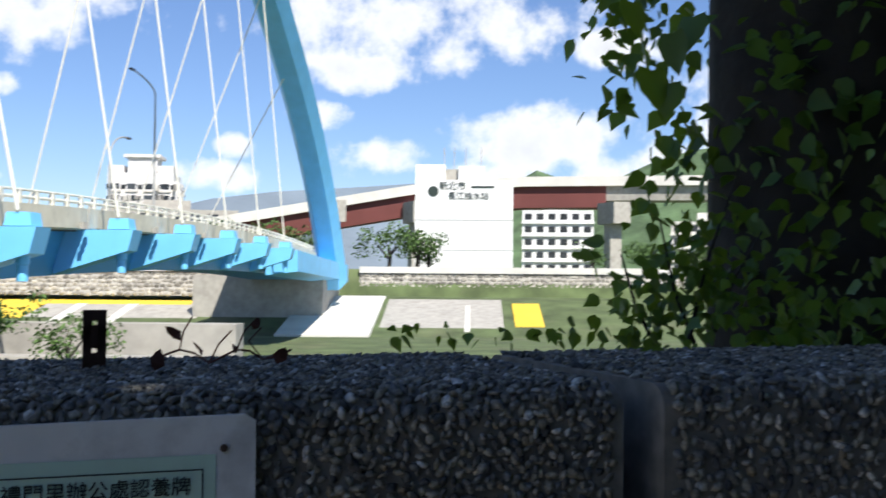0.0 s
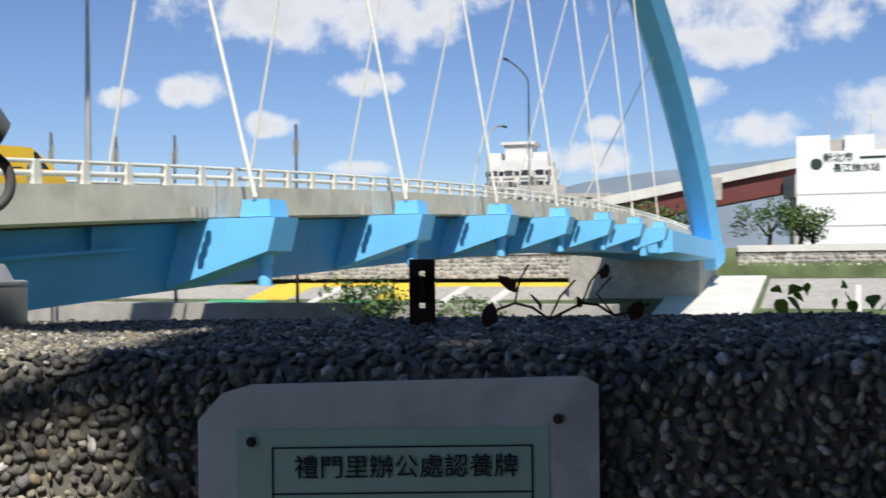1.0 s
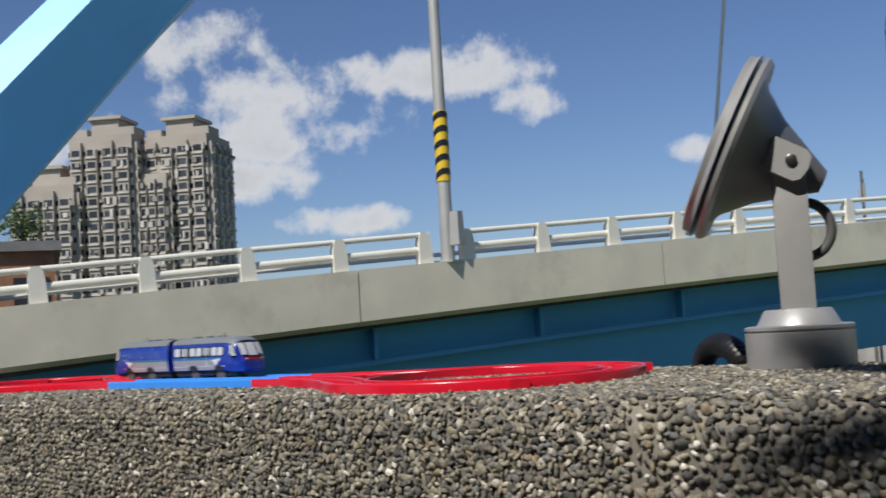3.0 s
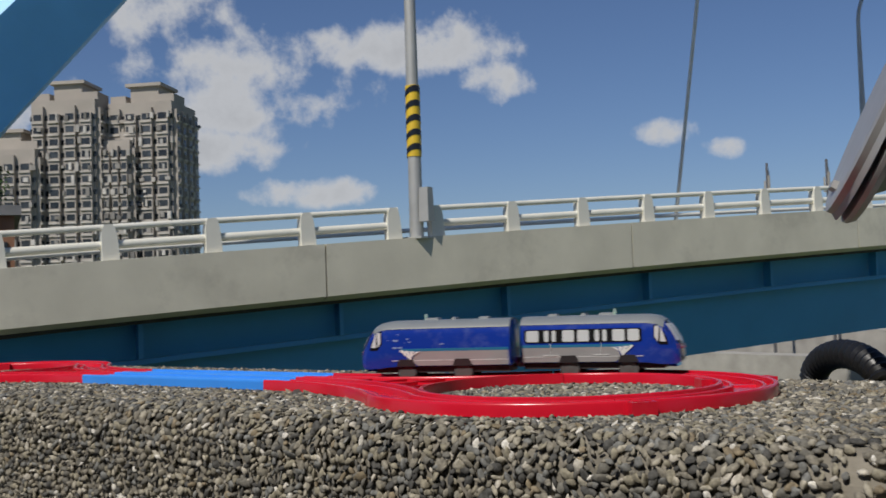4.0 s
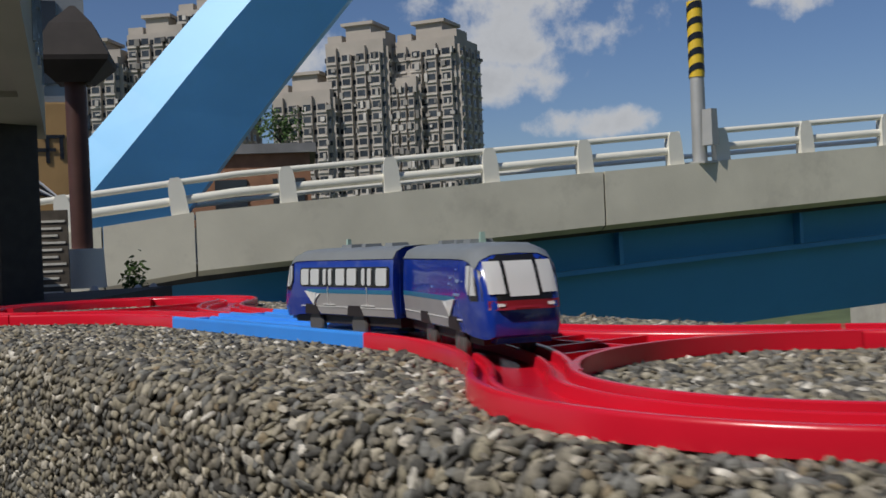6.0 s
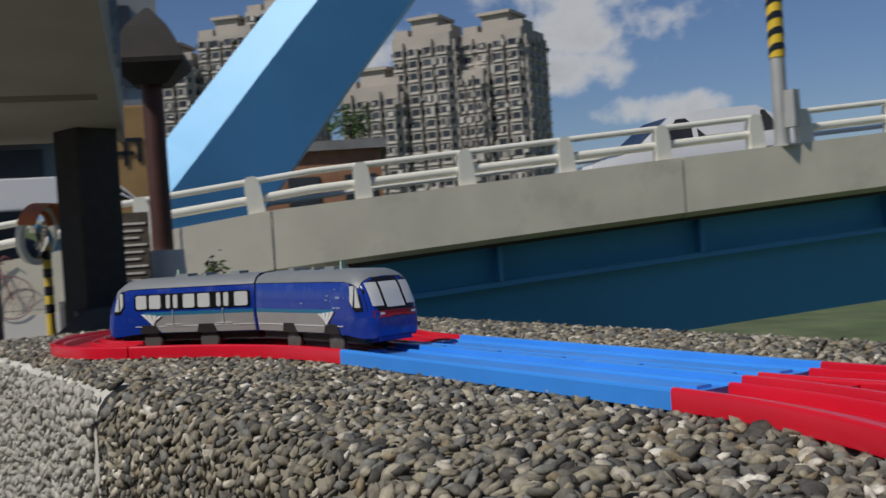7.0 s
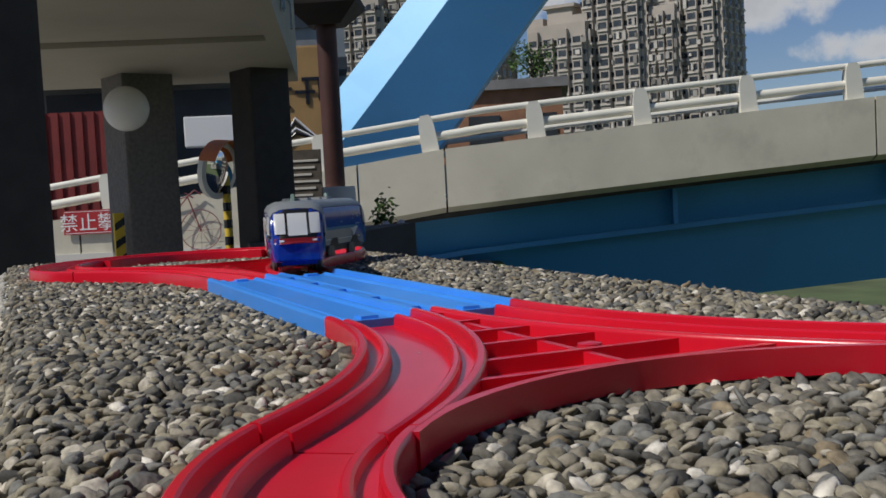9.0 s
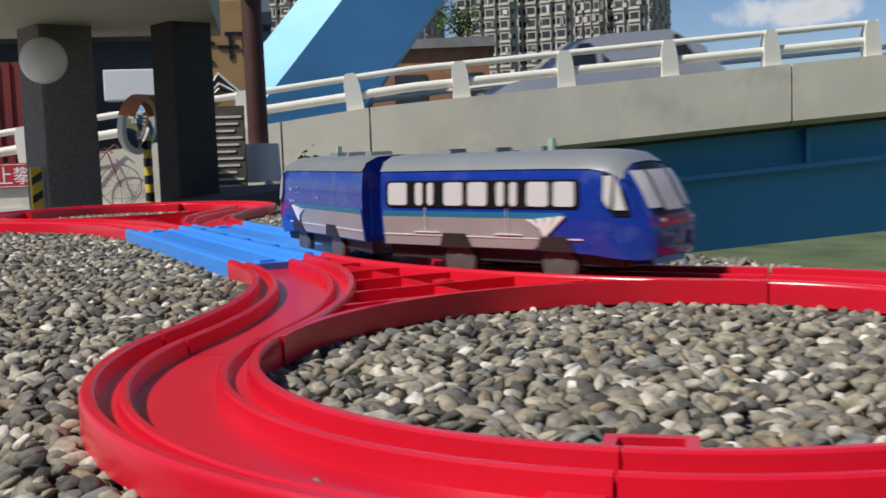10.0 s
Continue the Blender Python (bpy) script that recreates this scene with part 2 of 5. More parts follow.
PEBBLE = pebble_material("washed pebbles")
# same pebble colours drawn towards pale grey, for the west block's front
PEBBLE_PALE = pebble_material("pale pebbles", 0.8)
CEMENT_PALE = mat("light cement", (0.56, 0.55, 0.51), 0.9, var=0.2, scale=60, stain=0.4, stain_colour=(0.16, 0.15, 0.13), stain_scale=30, bump=0.5, bump_scale=250)


def ball(level):
    bm = bmesh.new()
    bmesh.ops.create_icosphere(bm, subdivisions=level, radius=1)
    v = np.array([x.co[:] for x in bm.verts])
    f = np.array([[x.index for x in fc.verts] for fc in bm.faces])
    bm.free()
    return v, f


def pebbles(name, parent, x0, x1, d0, d1, step, level, seed, label, material=None):
    rng = np.random.default_rng(seed)
    base, tris = ball(level)
    verts, faces, count = [], [], 0
    rows = int((d1 - d0) / (step * 0.86))
    cols = int((x1 - x0) / step)
    for r in range(rows):
        for c in range(cols):
            d = d0 + (r + 0.5 + rng.uniform(-0.33, 0.33)) * step * 0.86
            x = x0 + (c + 0.5 * (r % 2) + 0.25 + rng.uniform(-0.33, 0.33)) * step
            if abs(x - CRACK - 0.005 * math.sin(d * 70)) < 0.0075 and d < 0.045:
                continue
            (y, z), (ny, nz) = wall_point(d)
            big = step * rng.uniform(0.34, 0.74) * (1.3 if rng.random() < 0.08 else 1)
            a, b, h = big * 1.08, big * rng.uniform(0.5, 0.85), big * rng.uniform(0.34, 0.66)
            turn = rng.uniform(0, math.pi)
            shape = base * (1 + 0.20 * np.sin(base[:, [1, 2, 0]] * rng.uniform(1.5, 3.6, 3) + rng.uniform(0, 6, 3)) + rng.normal(0, 0.10, base.shape))
            shape = shape * (a, b, h)
            lean = rng.normal(0, 0.30, 2)
            ct, st = math.cos(turn), math.sin(turn)
            sx, sy, sz = shape.T
            px, py = ct * sx - st * sy, st * sx + ct * sy
            pz = sz + lean[0] * px + lean[1] * py
            sink = 0.0006 - h * rng.uniform(0.75, 1.05)
            pz = pz + sink
            verts.append(np.stack([x + px, y + py * nz + pz * ny, z - py * ny + pz * nz], 1))
            faces.append(tris + count)
            count += len(base)
    v, f = np.concatenate(verts), np.concatenate(faces)
    me = bpy.data.meshes.new(name)
    me.from_pydata(v.tolist(), [], f.tolist())
    me.materials.append(material or PEBBLE)
    me.shade_smooth()
    ob = new(name, me)
    ob.parent = parent
    return tagged(ob, label, kind="stuff")


def build_wall():
    # blocks of the wall, a crack between the first two, a gap before the last
    wall = tagged(new("wall_south"), "grey pebble-dashed low wall with a rounded cracked edge", "wall", kind="structure")
    sections = ((WALL_W, CRACK - 0.0065), (CRACK + 0.0065, WALL_E), (WALL_E + 0.028, 3.2))
    for x0, x1 in sections:
        bm = B()
        low = wall_outline(grow=-0.0022)
        strip(bm, [[(x, y, z) for y, z in low] for x in np.linspace(x0, x1, 12)])
        part("block", bm, CEMENT_PALE if x0 < CRACK - .1 else CEMENT, wall)
    bm = B()
    put(bm, (CRACK - 0.02, Y_FRONT + 0.02, -0.9), (CRACK + 0.02, Y_BACK - 0.03, -0.004))
    put(bm, (WALL_E - 0.02, Y_FRONT + 0.17, -0.9), (WALL_E + 0.05, Y_BACK - 0.03, -0.05))
    part("joint", bm, mat("dark joint", (0.03, 0.028, 0.025), 0.95), wall)
    full = EDGE * math.pi + Y_BACK - Y_FRONT - 2 * EDGE
    pebbles("pebble_face", wall, WALL_W + .004, CRACK, -0.13, .018, 0.0062, 1, 13, "pale pebbles deep in light cement", PEBBLE_PALE)
    pebbles("pebble_face", wall, WALL_W + .004, CRACK, .018, full, 0.0050, 1, 14, "rounded grey, tan and white pebbles set in cement")
    pebbles("pebble_face", wall, CRACK, 0.08, -0.13, full, 0.0048, 1, 3, "rounded grey, tan and white pebbles set in cement")
    pebbles("pebble_face", wall, 0.08, 0.42, -0.06, full, 0.0040, 2, 6, "rounded grey, tan and white pebbles set in cement")
    pebbles("pebble_face", wall, 0.08, 0.42, -0.14, -0.06, 0.0053, 1, 7, "rounded grey, tan and white pebbles set in cement")
    pebbles("pebble_face", wall, 0.42, 0.62, -0.13, full, 0.0053, 1, 8, "rounded grey, tan and white pebbles set in cement")
    pebbles("pebble_face", wall, 0.62, WALL_E - .004, -0.14, full, 0.0060, 1, 4, "shaded grey pebbles set in cement")
    pebbles("pebble_face", wall, WALL_E + .034, 1.6, -0.14, full, 0.008, 1, 5, "dark mossy pebbles set in cement")


build_wall()

# ---- toy rails ----
CX, CY, RL, YS, YN, X0, X1 = .2165, .0430, .0975, .0250, .0610, -.214, 0.0
RHO = (CX ** 2 + (CY - YS) ** 2 - RL ** 2) / (2 * (RL - CY + YS))
HALF = .0160  # half the width of a lane
PHI = math.atan2(CX, CY - YS + RHO)
def track_point(d):
    """Place and heading of the train's line after d metres, clockwise from the west end of the north lane."""
    la, lc, ls = RHO*PHI, RL*(math.pi+2*PHI), X1-X0
    loop = 2*la+lc
    d %= 2*(ls+loop)
    if d >= ls+loop:
        x, y, h = track_point(d-ls-loop)
        return X0+X1-x, 2*CY-y, h+math.pi
    if d < ls: return X0+d, YN, 0.0
    d -= ls
    if d < la:
        a = d/RHO; return X1+RHO*math.sin(a), YN+RHO-RHO*math.cos(a), a
    d -= la
    if d < lc:
        a = math.pi/2+PHI-d/RL
        return X1+CX+RL*math.cos(a), CY+RL*math.sin(a), a-math.pi/2
    d -= lc
    a = PHI-d/RHO
    return X1+RHO*math.sin(a), YS-RHO+RHO*math.cos(a), math.pi-a
LOOP = 2*(X1-X0+2*RHO*PHI+RL*(math.pi+2*PHI))


# half section of one lane: across, height
LANE = [(0, .0020), (.0071, .0020), (.0076, .0052), (.0081, .0056), (.0091, .0056), (.0096, .0052), (.0099, .0036), (.0129, .0036), (.0133, .0066), (.0138, .0070), (.0152, .0070), (.0157, .0066), (.0160, .0058), (.0160, .0004)]


def lane(bm, line, low=0.0):
    """Sweeps one lane along (x, y, heading) points."""
    side = [(w, max(h, low)) for w, h in LANE[:-1]] + LANE[-1:]
    half = [(-w, h) for w, h in side[::-1]] + side[1:]
    rings = []
    for x, y, a in line:
        rings.append([(x - w * math.sin(a), y + w * math.cos(a), h) for w, h in half])
    strip(bm, rings)


def line_of(d0, d1, steps):
    return [track_point(d0 + (d1 - d0) * i / steps) for i in range(steps + 1)]


L_STRAIGHT, L_ARC, L_CIRC = X1 - X0, RHO * PHI, RL * (math.pi + 2 * PHI)
JOINT = 0.004  # metres of the circle that belong to the fork piece


def fork_gap(x):
    """Half the room between the two lanes of a fork, x metres from its narrow end."""
    a = math.asin(x / RHO)
    return YN - CY + RHO * (1 - math.cos(a)) - HALF / math.cos(a)


def build_rails():
    group = "toy rails on the wall"
    blue = thing("toy_double_rail", "bright blue plastic double straight toy rail on the pebbles", "toy rail", group)
    for y in (YN, YS):
        bm = B()
        lane(bm, [(X0, y, 0), (X1, y, 0)], .0046)
        part("lane", bm, BLUE, blue)
    bm = B()
    put(bm, (X0, YS + .0155, .0006), (X1, YN - .0155, .0016))
    part("web", bm, BLUE, blue)
    for i in range(5):
        x = X0 + L_STRAIGHT * (i + .5) / 5
        bm = B()
        put(bm, (x - .0140, YS + HALF, .0006), (x + .0140, YN - HALF, .0067), taper=.0004)
        part("tie", bm, BLUE, blue)
    for x in (X0 + .006, X1 - .006):
        for y in (YN, YS):
            bm = B()
            put(bm, (x - .004, y - .0035, .0015), (x + .004, y + .0035, .0056), taper=.0006)
            part("tab", bm, BLUE, blue)
    for d in (0, L_STRAIGHT + 2 * L_ARC + L_CIRC):
        m = Matrix() if d == 0 else Matrix.Translation((X0, 2 * CY, 0)) @ pose(0, 0, 0, 0, 0, 180)
        s = d + L_STRAIGHT
        fork = thing("toy_rail_fork", "bright red plastic toy rail fork spreading two lanes", "toy rail", group)
        for a, b in ((s, s + L_ARC + JOINT), (s + L_ARC + L_CIRC - JOINT, s + 2 * L_ARC + L_CIRC)):
            bm = B()
            lane(bm, line_of(a, b, 26))
            part("lane", bm, RED, fork, smooth=True)
        inner = RL - .0154
        bm = B()
        strip(bm, [[m @ Vector((x, CY + o * (fork_gap(x) + .001), z)) for o, z in ((-1, .0006), (1, .0006), (1, .0022), (-1, .0022))] for x in np.linspace(0, CX - inner, 10)])
        for o in (-1, 1):
            strip(bm, [[m @ Vector((x, CY + o * y, z)) for y, z in ((math.sqrt(max(0, inner ** 2 - (CX - x) ** 2)) - .001, .0006), (fork_gap(x) + .001, .0006), (fork_gap(x) + .001, .0022), (math.sqrt(max(0, inner ** 2 - (CX - x) ** 2)) - .001, .0022))] for x in np.linspace(CX - inner, CX - inner * math.sin(PHI) - .002, 8)])
        part("web", bm, RED, fork)
        bm = B()
        strip(bm, [[m @ Vector((CX + r * math.cos(a), CY + r * math.sin(a), z)) for r, z in ((inner - .0012, .0006), (inner + .0012, .0006), (inner + .0012, .0069), (inner - .0012, .0069))] for a in np.linspace(math.pi / 2 + PHI - .1, 1.5 * math.pi - PHI + .1, 24)])
        part("rim", bm, RED, fork, smooth=True)
        for x in (.010, .034, .058, .082, .106, .128):
            w = fork_gap(x) + .0008
            bm = B()
            put(bm, (x - .0011, CY - w, .0006), (x + .0011, CY + w, .0058), m)
            part("rib", bm, RED, fork)
        bm = B()
        put(bm, (0, CY - .001, .0006), (.128, CY + .001, .0052), m)
        part("rib", bm, RED, fork)
        bm = B()
        lathe(bm, [(.0005, .003), (.0035, .003), (.003, .0056), (.0005, .0060)], 12, m @ pose(.098, CY + .006, 0))
        part("stud", bm, RED, fork, smooth=True)
        a, b = s + L_ARC + JOINT + .0006, s + L_ARC + L_CIRC - JOINT - .0006
        cuts = [a + (b - a) * k / 3 for k in range(4)]
        for p, q in zip(cuts, cuts[1:]):
            curve = thing("toy_curved_rail", "bright red plastic curved toy rail on the pebbles", "toy rail", group)
            bm = B()
            lane(bm, line_of(p + .0003, q - .0003, 26))
            part("lane", bm, RED, curve, smooth=True)
            if q < cuts[-1]:
                x, y, h = track_point(q - .004)
                for off in (-.0180, .0180):
                    bm = B()
                    w = math.copysign(.0042, off)
                    for u0, u1, v0, v1 in ((-.0062, .0062, off + w * .62, off + w), (-.0062, -.0044, off - w, off + w * .62), (.0044, .0062, off - w, off + w * .62), (-.0044, .0044, off - w, off - w * .4)):
                        put(bm, (u0, min(v0, v1), .0004), (u1, max(v0, v1), .0066), pose(x, y, 0, 0, 0, math.degrees(h)))
                    put(bm, (-.0044, off - .003, .0004), (.0044, off + .003, .0020), pose(x, y, 0, 0, 0, math.degrees(h)))
                    part("socket", bm, RED, curve)
            x, y, h = track_point(p + .005)
            bm = B()
            put(bm, (-.0045, -.0080, .0018), (.0045, .0080, .0030), pose(x, y, 0, 0, 0, math.degrees(h)), taper=.0008)
            part("tab", bm, RED, curve)


build_rails()

# ---- the toy train ----
T_BLUE = mat("glossy dark blue plastic", (0.010, 0.040, 0.33), 0.16, var=0.05, scale=60, coat=0.4, stain=0.25, stain_colour=(0.25, 0.3, 0.45), stain_scale=90)
T_ROOF = mat("grey roof plastic", (0.20, 0.22, 0.24), 0.4, var=0.06, scale=80)
T_SILVER = mat("silver grey sticker", (0.38, 0.37, 0.38), 0.4, metal=0.2, var=0.05, scale=80)
T_TEAL = mat("teal sticker line", (0.02, 0.16, 0.30), 0.35, var=0.05)
T_BLACK = mat("black print", (0.012, 0.012, 0.014), 0.25, var=0.1)
T_PANE = mat("white window print", (0.60, 0.62, 0.64), 0.25, var=0.04)
T_RED = mat("dark red nose band", (0.22, 0.012, 0.02), 0.3, var=0.1)
T_WHITE = mat("white print", (0.8, 0.8, 0.8), 0.4, var=0.03)
T_WORN = mat("bare plastic under worn paint", (0.22, 0.30, 0.50), 0.5, var=0.2, scale=300)
T_CHASSIS = mat("dark chassis plastic", (0.03, 0.025, 0.028), 0.5, var=0.1)
T_WHEEL = mat("clear grey wheel plastic", (0.10, 0.095, 0.095), 0.3, var=0.1)

# half width, sill and roof height of the body along the car (x forward)
CAR_HALF = [(-.0545, .0165, .0165, .0490), (.020, .0168, .0165, .0490), (.034, .0167, .0160, .0488), (.040, .0164, .0152, .0478), (.045, .0157, .0148, .0448), (.0490, .0149, .0146, .0392), (.0520, .0140, .0148, .0332), (.0545, .0124, .0160, .0282), (.0550, .0112, .0175, .0262)]


def car_at(x):
    xs = [r[0] for r in CAR_HALF]
    return [float(np.interp(x, xs, [r[k] for r in CAR_HALF])) for k in (1, 2, 3)]


def car_ring(x, grow=0.0):
    """Section of the body: sill, upright side leaning in a little, round shoulder, roof."""
    w, lo, hi = car_at(x)
    w += grow
    hi += grow
    right = [(w * 0.93, lo), (w, lo + .25 * (hi - lo)), (w, lo + .48 * (hi - lo)), (w * .985, lo + .66 * (hi - lo)), (w * .95, lo + .82 * (hi - lo)), (w * .83, lo + .92 * (hi - lo)), (w * .55, lo + .985 * (hi - lo)), (0, hi)]
    return [(x, y, z) for y, z in right] + [(x, -y, z) for y, z in right[-2::-1]]


def side_y(x, z):
    """The half width of the body at a place on its side."""
    w, lo, hi = car_at(x)
    k = (z - lo) / (hi - lo)
    return w * float(np.interp(k, [0, .25, .48, .66, .82, .92], [.93, 1, 1, .985, .95, .83]))


def decal(bm, outline, side, lift=.00035, n=5):
    """A thin sheet on the car's side from an outline of (x, z)."""
    vs = [bm.verts.new((x, side * (side_y(x, z) + lift), z)) for x, z in outline]
    inner = [bm.verts.new((x, side * (side_y(x, z) - .0004), z)) for x, z in outline]
    bm.faces.new(vs)
    k = len(vs)
    for i in range(k):
        bm.faces.new((vs[i], vs[(i + 1) % k], inner[(i + 1) % k], inner[i]))


def oblong(x0, x1, z0, z1, r=.0012):
    """A rectangle with cut corners, split along its length so that it bends with the body."""
    xs = np.linspace(x0 + r, x1 - r, max(2, int((x1 - x0) / .008)))
    return [(x, z0) for x in xs] + [(x1, z0 + r), (x1, z1 - r)] + [(x, z1) for x in xs[::-1]] + [(x0, z1 - r), (x0, z0 + r)]


def nose_sheet(bm, y0, y1, z0, z1, lift):
    """A patch of the nose, between two half-way lines, laid just over the body."""
    def at(y, z):
        # search the nose for the section whose outline passes here
        for x in np.linspace(.0560, .030, 140):
            w, lo, hi = car_at(x)
            if lo <= z <= hi:
                k = (z - lo) / (hi - lo)
                half = w * float(np.interp(k, [0, .25, .48, .66, .82, .92, .985, 1], [.93, 1, 1, .985, .95, .83, .55, 0]))
                if half >= abs(y):
                    return (x + lift, y * (1 + lift * 8), z)
        return (.036, y, z)
    ys, zs = np.linspace(y0, y1, 7), np.linspace(z0, z1, 6)
    grid = [[bm.verts.new(at(y, z)) for y in ys] for z in zs]
    for a, b in zip(grid, grid[1:]):
        for i in range(len(ys) - 1):
            bm.faces.new((a[i], a[i + 1], b[i + 1], b[i]))


def build_car(windows, label):
    car = thing("toy_train_car", label, "toy train", "cars of the toy train")
    xs = [-.0545, -.03, 0, .020, .028, .034, .037, .040, .0425, .045, .047, .049, .0505, .052, .0533, .0545, .055]
    bm = B()
    strip(bm, [car_ring(x) for x in xs])
    part("body", bm, T_BLUE, car, "glossy dark blue body", smooth=True)
    bm = B()
    rings = []
    for x in xs[:10]:
        ring = [p for p in car_ring(x, .0004)]
        rings.append(ring[4:11])
    strip(bm, rings, closed=False, caps=False)
    part("roof", bm, T_ROOF, car, "grey roof", smooth=True)
    for x, w in ((-.034, .007), (.004, .010), (-.012, .004)):
        bm = B()
        put(bm, (x - w / 2, -.005, .0485), (x + w / 2, .005, .0508), taper=.0006)
        part("roof_unit", bm, T_ROOF, car)
    bm = B()
    put(bm, (.0085, -.0012, .0490), (.0105, .0012, .0535), taper=.0003)
    part("knob", bm, mat("pale green knob", (0.35, 0.5, 0.45), 0.5), car, "small pale green knob")
    for side in (-1, 1):
        bm = B()
        decal(bm, [(-.0535, .0170)] + [(x, .0170) for x in (-.03, -.01, .012)] + [(.0165, .0205), (.0120, .0272)] + [(x, .0272) for x in (.0, -.02, -.04)] + [(-.0535, .0272)], side)
        part("stripe", bm, T_SILVER, car, "silver grey side stripe")
        bm = B()
        decal(bm, oblong(-.0535, .024, .0273, .0292, .0002), side, .0003)
        part("line", bm, T_TEAL, car)
        bm = B()
        decal(bm, oblong(-.0535, .0310, .0205, .0209, .0001), side, .0005)
        part("trim_line", bm, T_WHITE, car)
        for k in range(4):
            bm = B()
            z0, x0 = .0282 - k * .0004, .0252 - k * .0040
            decal(bm, [(.0172 - k * .0004, .0212 + k * .0006), (.0166 - k * .0004, .0216 + k * .0008), (x0 - .0030, z0), (x0, z0)], side, .0009)
            part("fan_blade", bm, T_WHITE, car)
        if windows:
            bm = B()
            decal(bm, oblong(-.0518, .0305, .0306, .0400), side, .0004)
            band = part("window_band", bm, T_BLACK, car)
            for x0, x1 in ((-.0502, -.0413), (-.0373, -.0340), (-.0318, -.0290), (-.0243, -.0160), (-.0137, -.0056), (-.0016, .0015), (.0038, .0067), (.0107, .0190), (.0210, .0288)):
                bm = B()
                decal(bm, oblong(x0, x1, .0313, .0393, .0008), side, .0008)
                part("window", bm, T_PANE, band)
            for x0, x1 in ((-.0385, -.0275), (-.0030, .0080)):
                bm = B()
                decal(bm, oblong(x0, x1, .0216, .0219, .0001), side, .0009)
                decal(bm, oblong((x0 + x1) / 2 - .0001, (x0 + x1) / 2 + .0001, .022, .0305, .00005), side, .0009)
                part("door_line", bm, T_WHITE, car)
        bm = B()
        decal(bm, [(.0382, .0330), (.0420, .0284), (.0478, .0284), (.0468, .0330), (.0432, .0418), (.0384, .0418)], side, .0004)
        cab = part("cab_window_frame", bm, T_BLACK, car)
        bm = B()
        decal(bm, [(.0390, .0335), (.0412, .0305), (.0420, .0410), (.0390, .0410)], side, .0008)
        part("cab_window", bm, T_PANE, cab)
        bm = B()
        decal(bm, [(.0426, .0303), (.0464, .0303), (.0434, .0398), (.0428, .0404)], side, .0008)
        part("cab_window", bm, T_PANE, cab)
        for x in (-.0205, .0205):
            bm = B()
            decal(bm, [(x - .0072, .0166), (x + .0072, .0166), (x + .0050, .0216), (x - .0050, .0216)], side, .0007)
            part("wheel_arch", bm, T_CHASSIS, car)
    bm = B()
    nose_sheet(bm, -.0146, .0146, .0284, .0446, .0006)
    screen = part("windscreen", bm, T_BLACK, car, "black windscreen surround", smooth=True)
    for y0, y1, z0 in ((-.0054, .0054, .0298), (-.0128, -.0068, .0308), (.0068, .0128, .0308)):
        bm = B()
        nose_sheet(bm, y0, y1, z0, .0424, .0010)
        part("windscreen_pane", bm, T_PANE, screen, smooth=True)
    bm = B()
    nose_sheet(bm, -.0132, .0132, .0252, .0284, .0006)
    band = part("nose_band", bm, T_RED, car, smooth=True)
    for y in (-.0092, .0092):
        bm = B()
        nose_sheet(bm, y - .0013, y + .0013, .0264, .0275, .0011)
        part("headlight", bm, T_WHITE, band)
    bm = B()
    put(bm, (.046, -.0105, .0130), (.0525, .0105, .0165), taper=.001)
    part("coupler_beam", bm, T_BLUE, car)
    bm = B()
    put(bm, (-.0535, -.0125, .0120), (.044, .0125, .0170))
    part("chassis", bm, T_CHASSIS, car)
    bm = B()
    put(bm, (-.0548, -.0130, .0185), (-.0540, .0130, .0450), taper=.0003)
    part("end_door", bm, T_BLUE, car)
    for x in (-.0205, .0205):
        for y in (-.0128, .0128):
            bm = B()
            lathe(bm, [(.0015, -.0016), (.0060, -.0016), (.0068, -.0008), (.0068, .0008), (.0060, .0014), (.0040, .0010), (.0020, .0016)], 18, pose(x, y, .0118, 90))
            part("wheel", bm, T_WHEEL, car, "grey plastic wheel", smooth=True)
    if not windows:
        for side in (-1, 1):
            for x, z, r in ((.028, .0352, .0016), (.0285, .0300, .0014), (.0245, .0300, .0013), (.019, .0362, .0009), (.0175, .0340, .0009), (-.006, .0322, .0010), (.026, .0395, .0006), (.0335, .0352, .0005), (.0215, .0335, .0005)):
                bm = B()
                decal(bm, [(x + r * math.cos(a) * (1.3 + .3 * math.sin(3 * a)), z + r * .6 * math.sin(a) * (1 + .4 * math.cos(2 * a))) for a in np.linspace(0, 5.6, 8)], side, .0003)
                part("worn_spot", bm, T_WORN, car)
    if windows:
        bm = B()
        put(bm, (-.0605, -.002, .0165), (-.0535, .002, .0185))
        lathe(bm, [(.0008, .013), (.0035, .0135), (.0035, .0205), (.0008, .021)], 12, pose(-.0585, 0, 0))
        part("coupling", bm, T_WHITE, car, "white plastic coupling")
    return car


train_front = build_car(True, "glossy blue toy train car with white windows and silver stripe")
train_rear = build_car(False, "glossy blue toy train car with plain scratched side and silver stripe")
for one in (train_front, train_rear):
    one.scale = (.925, .915, .905)

# ---- spotlight on the wall ----


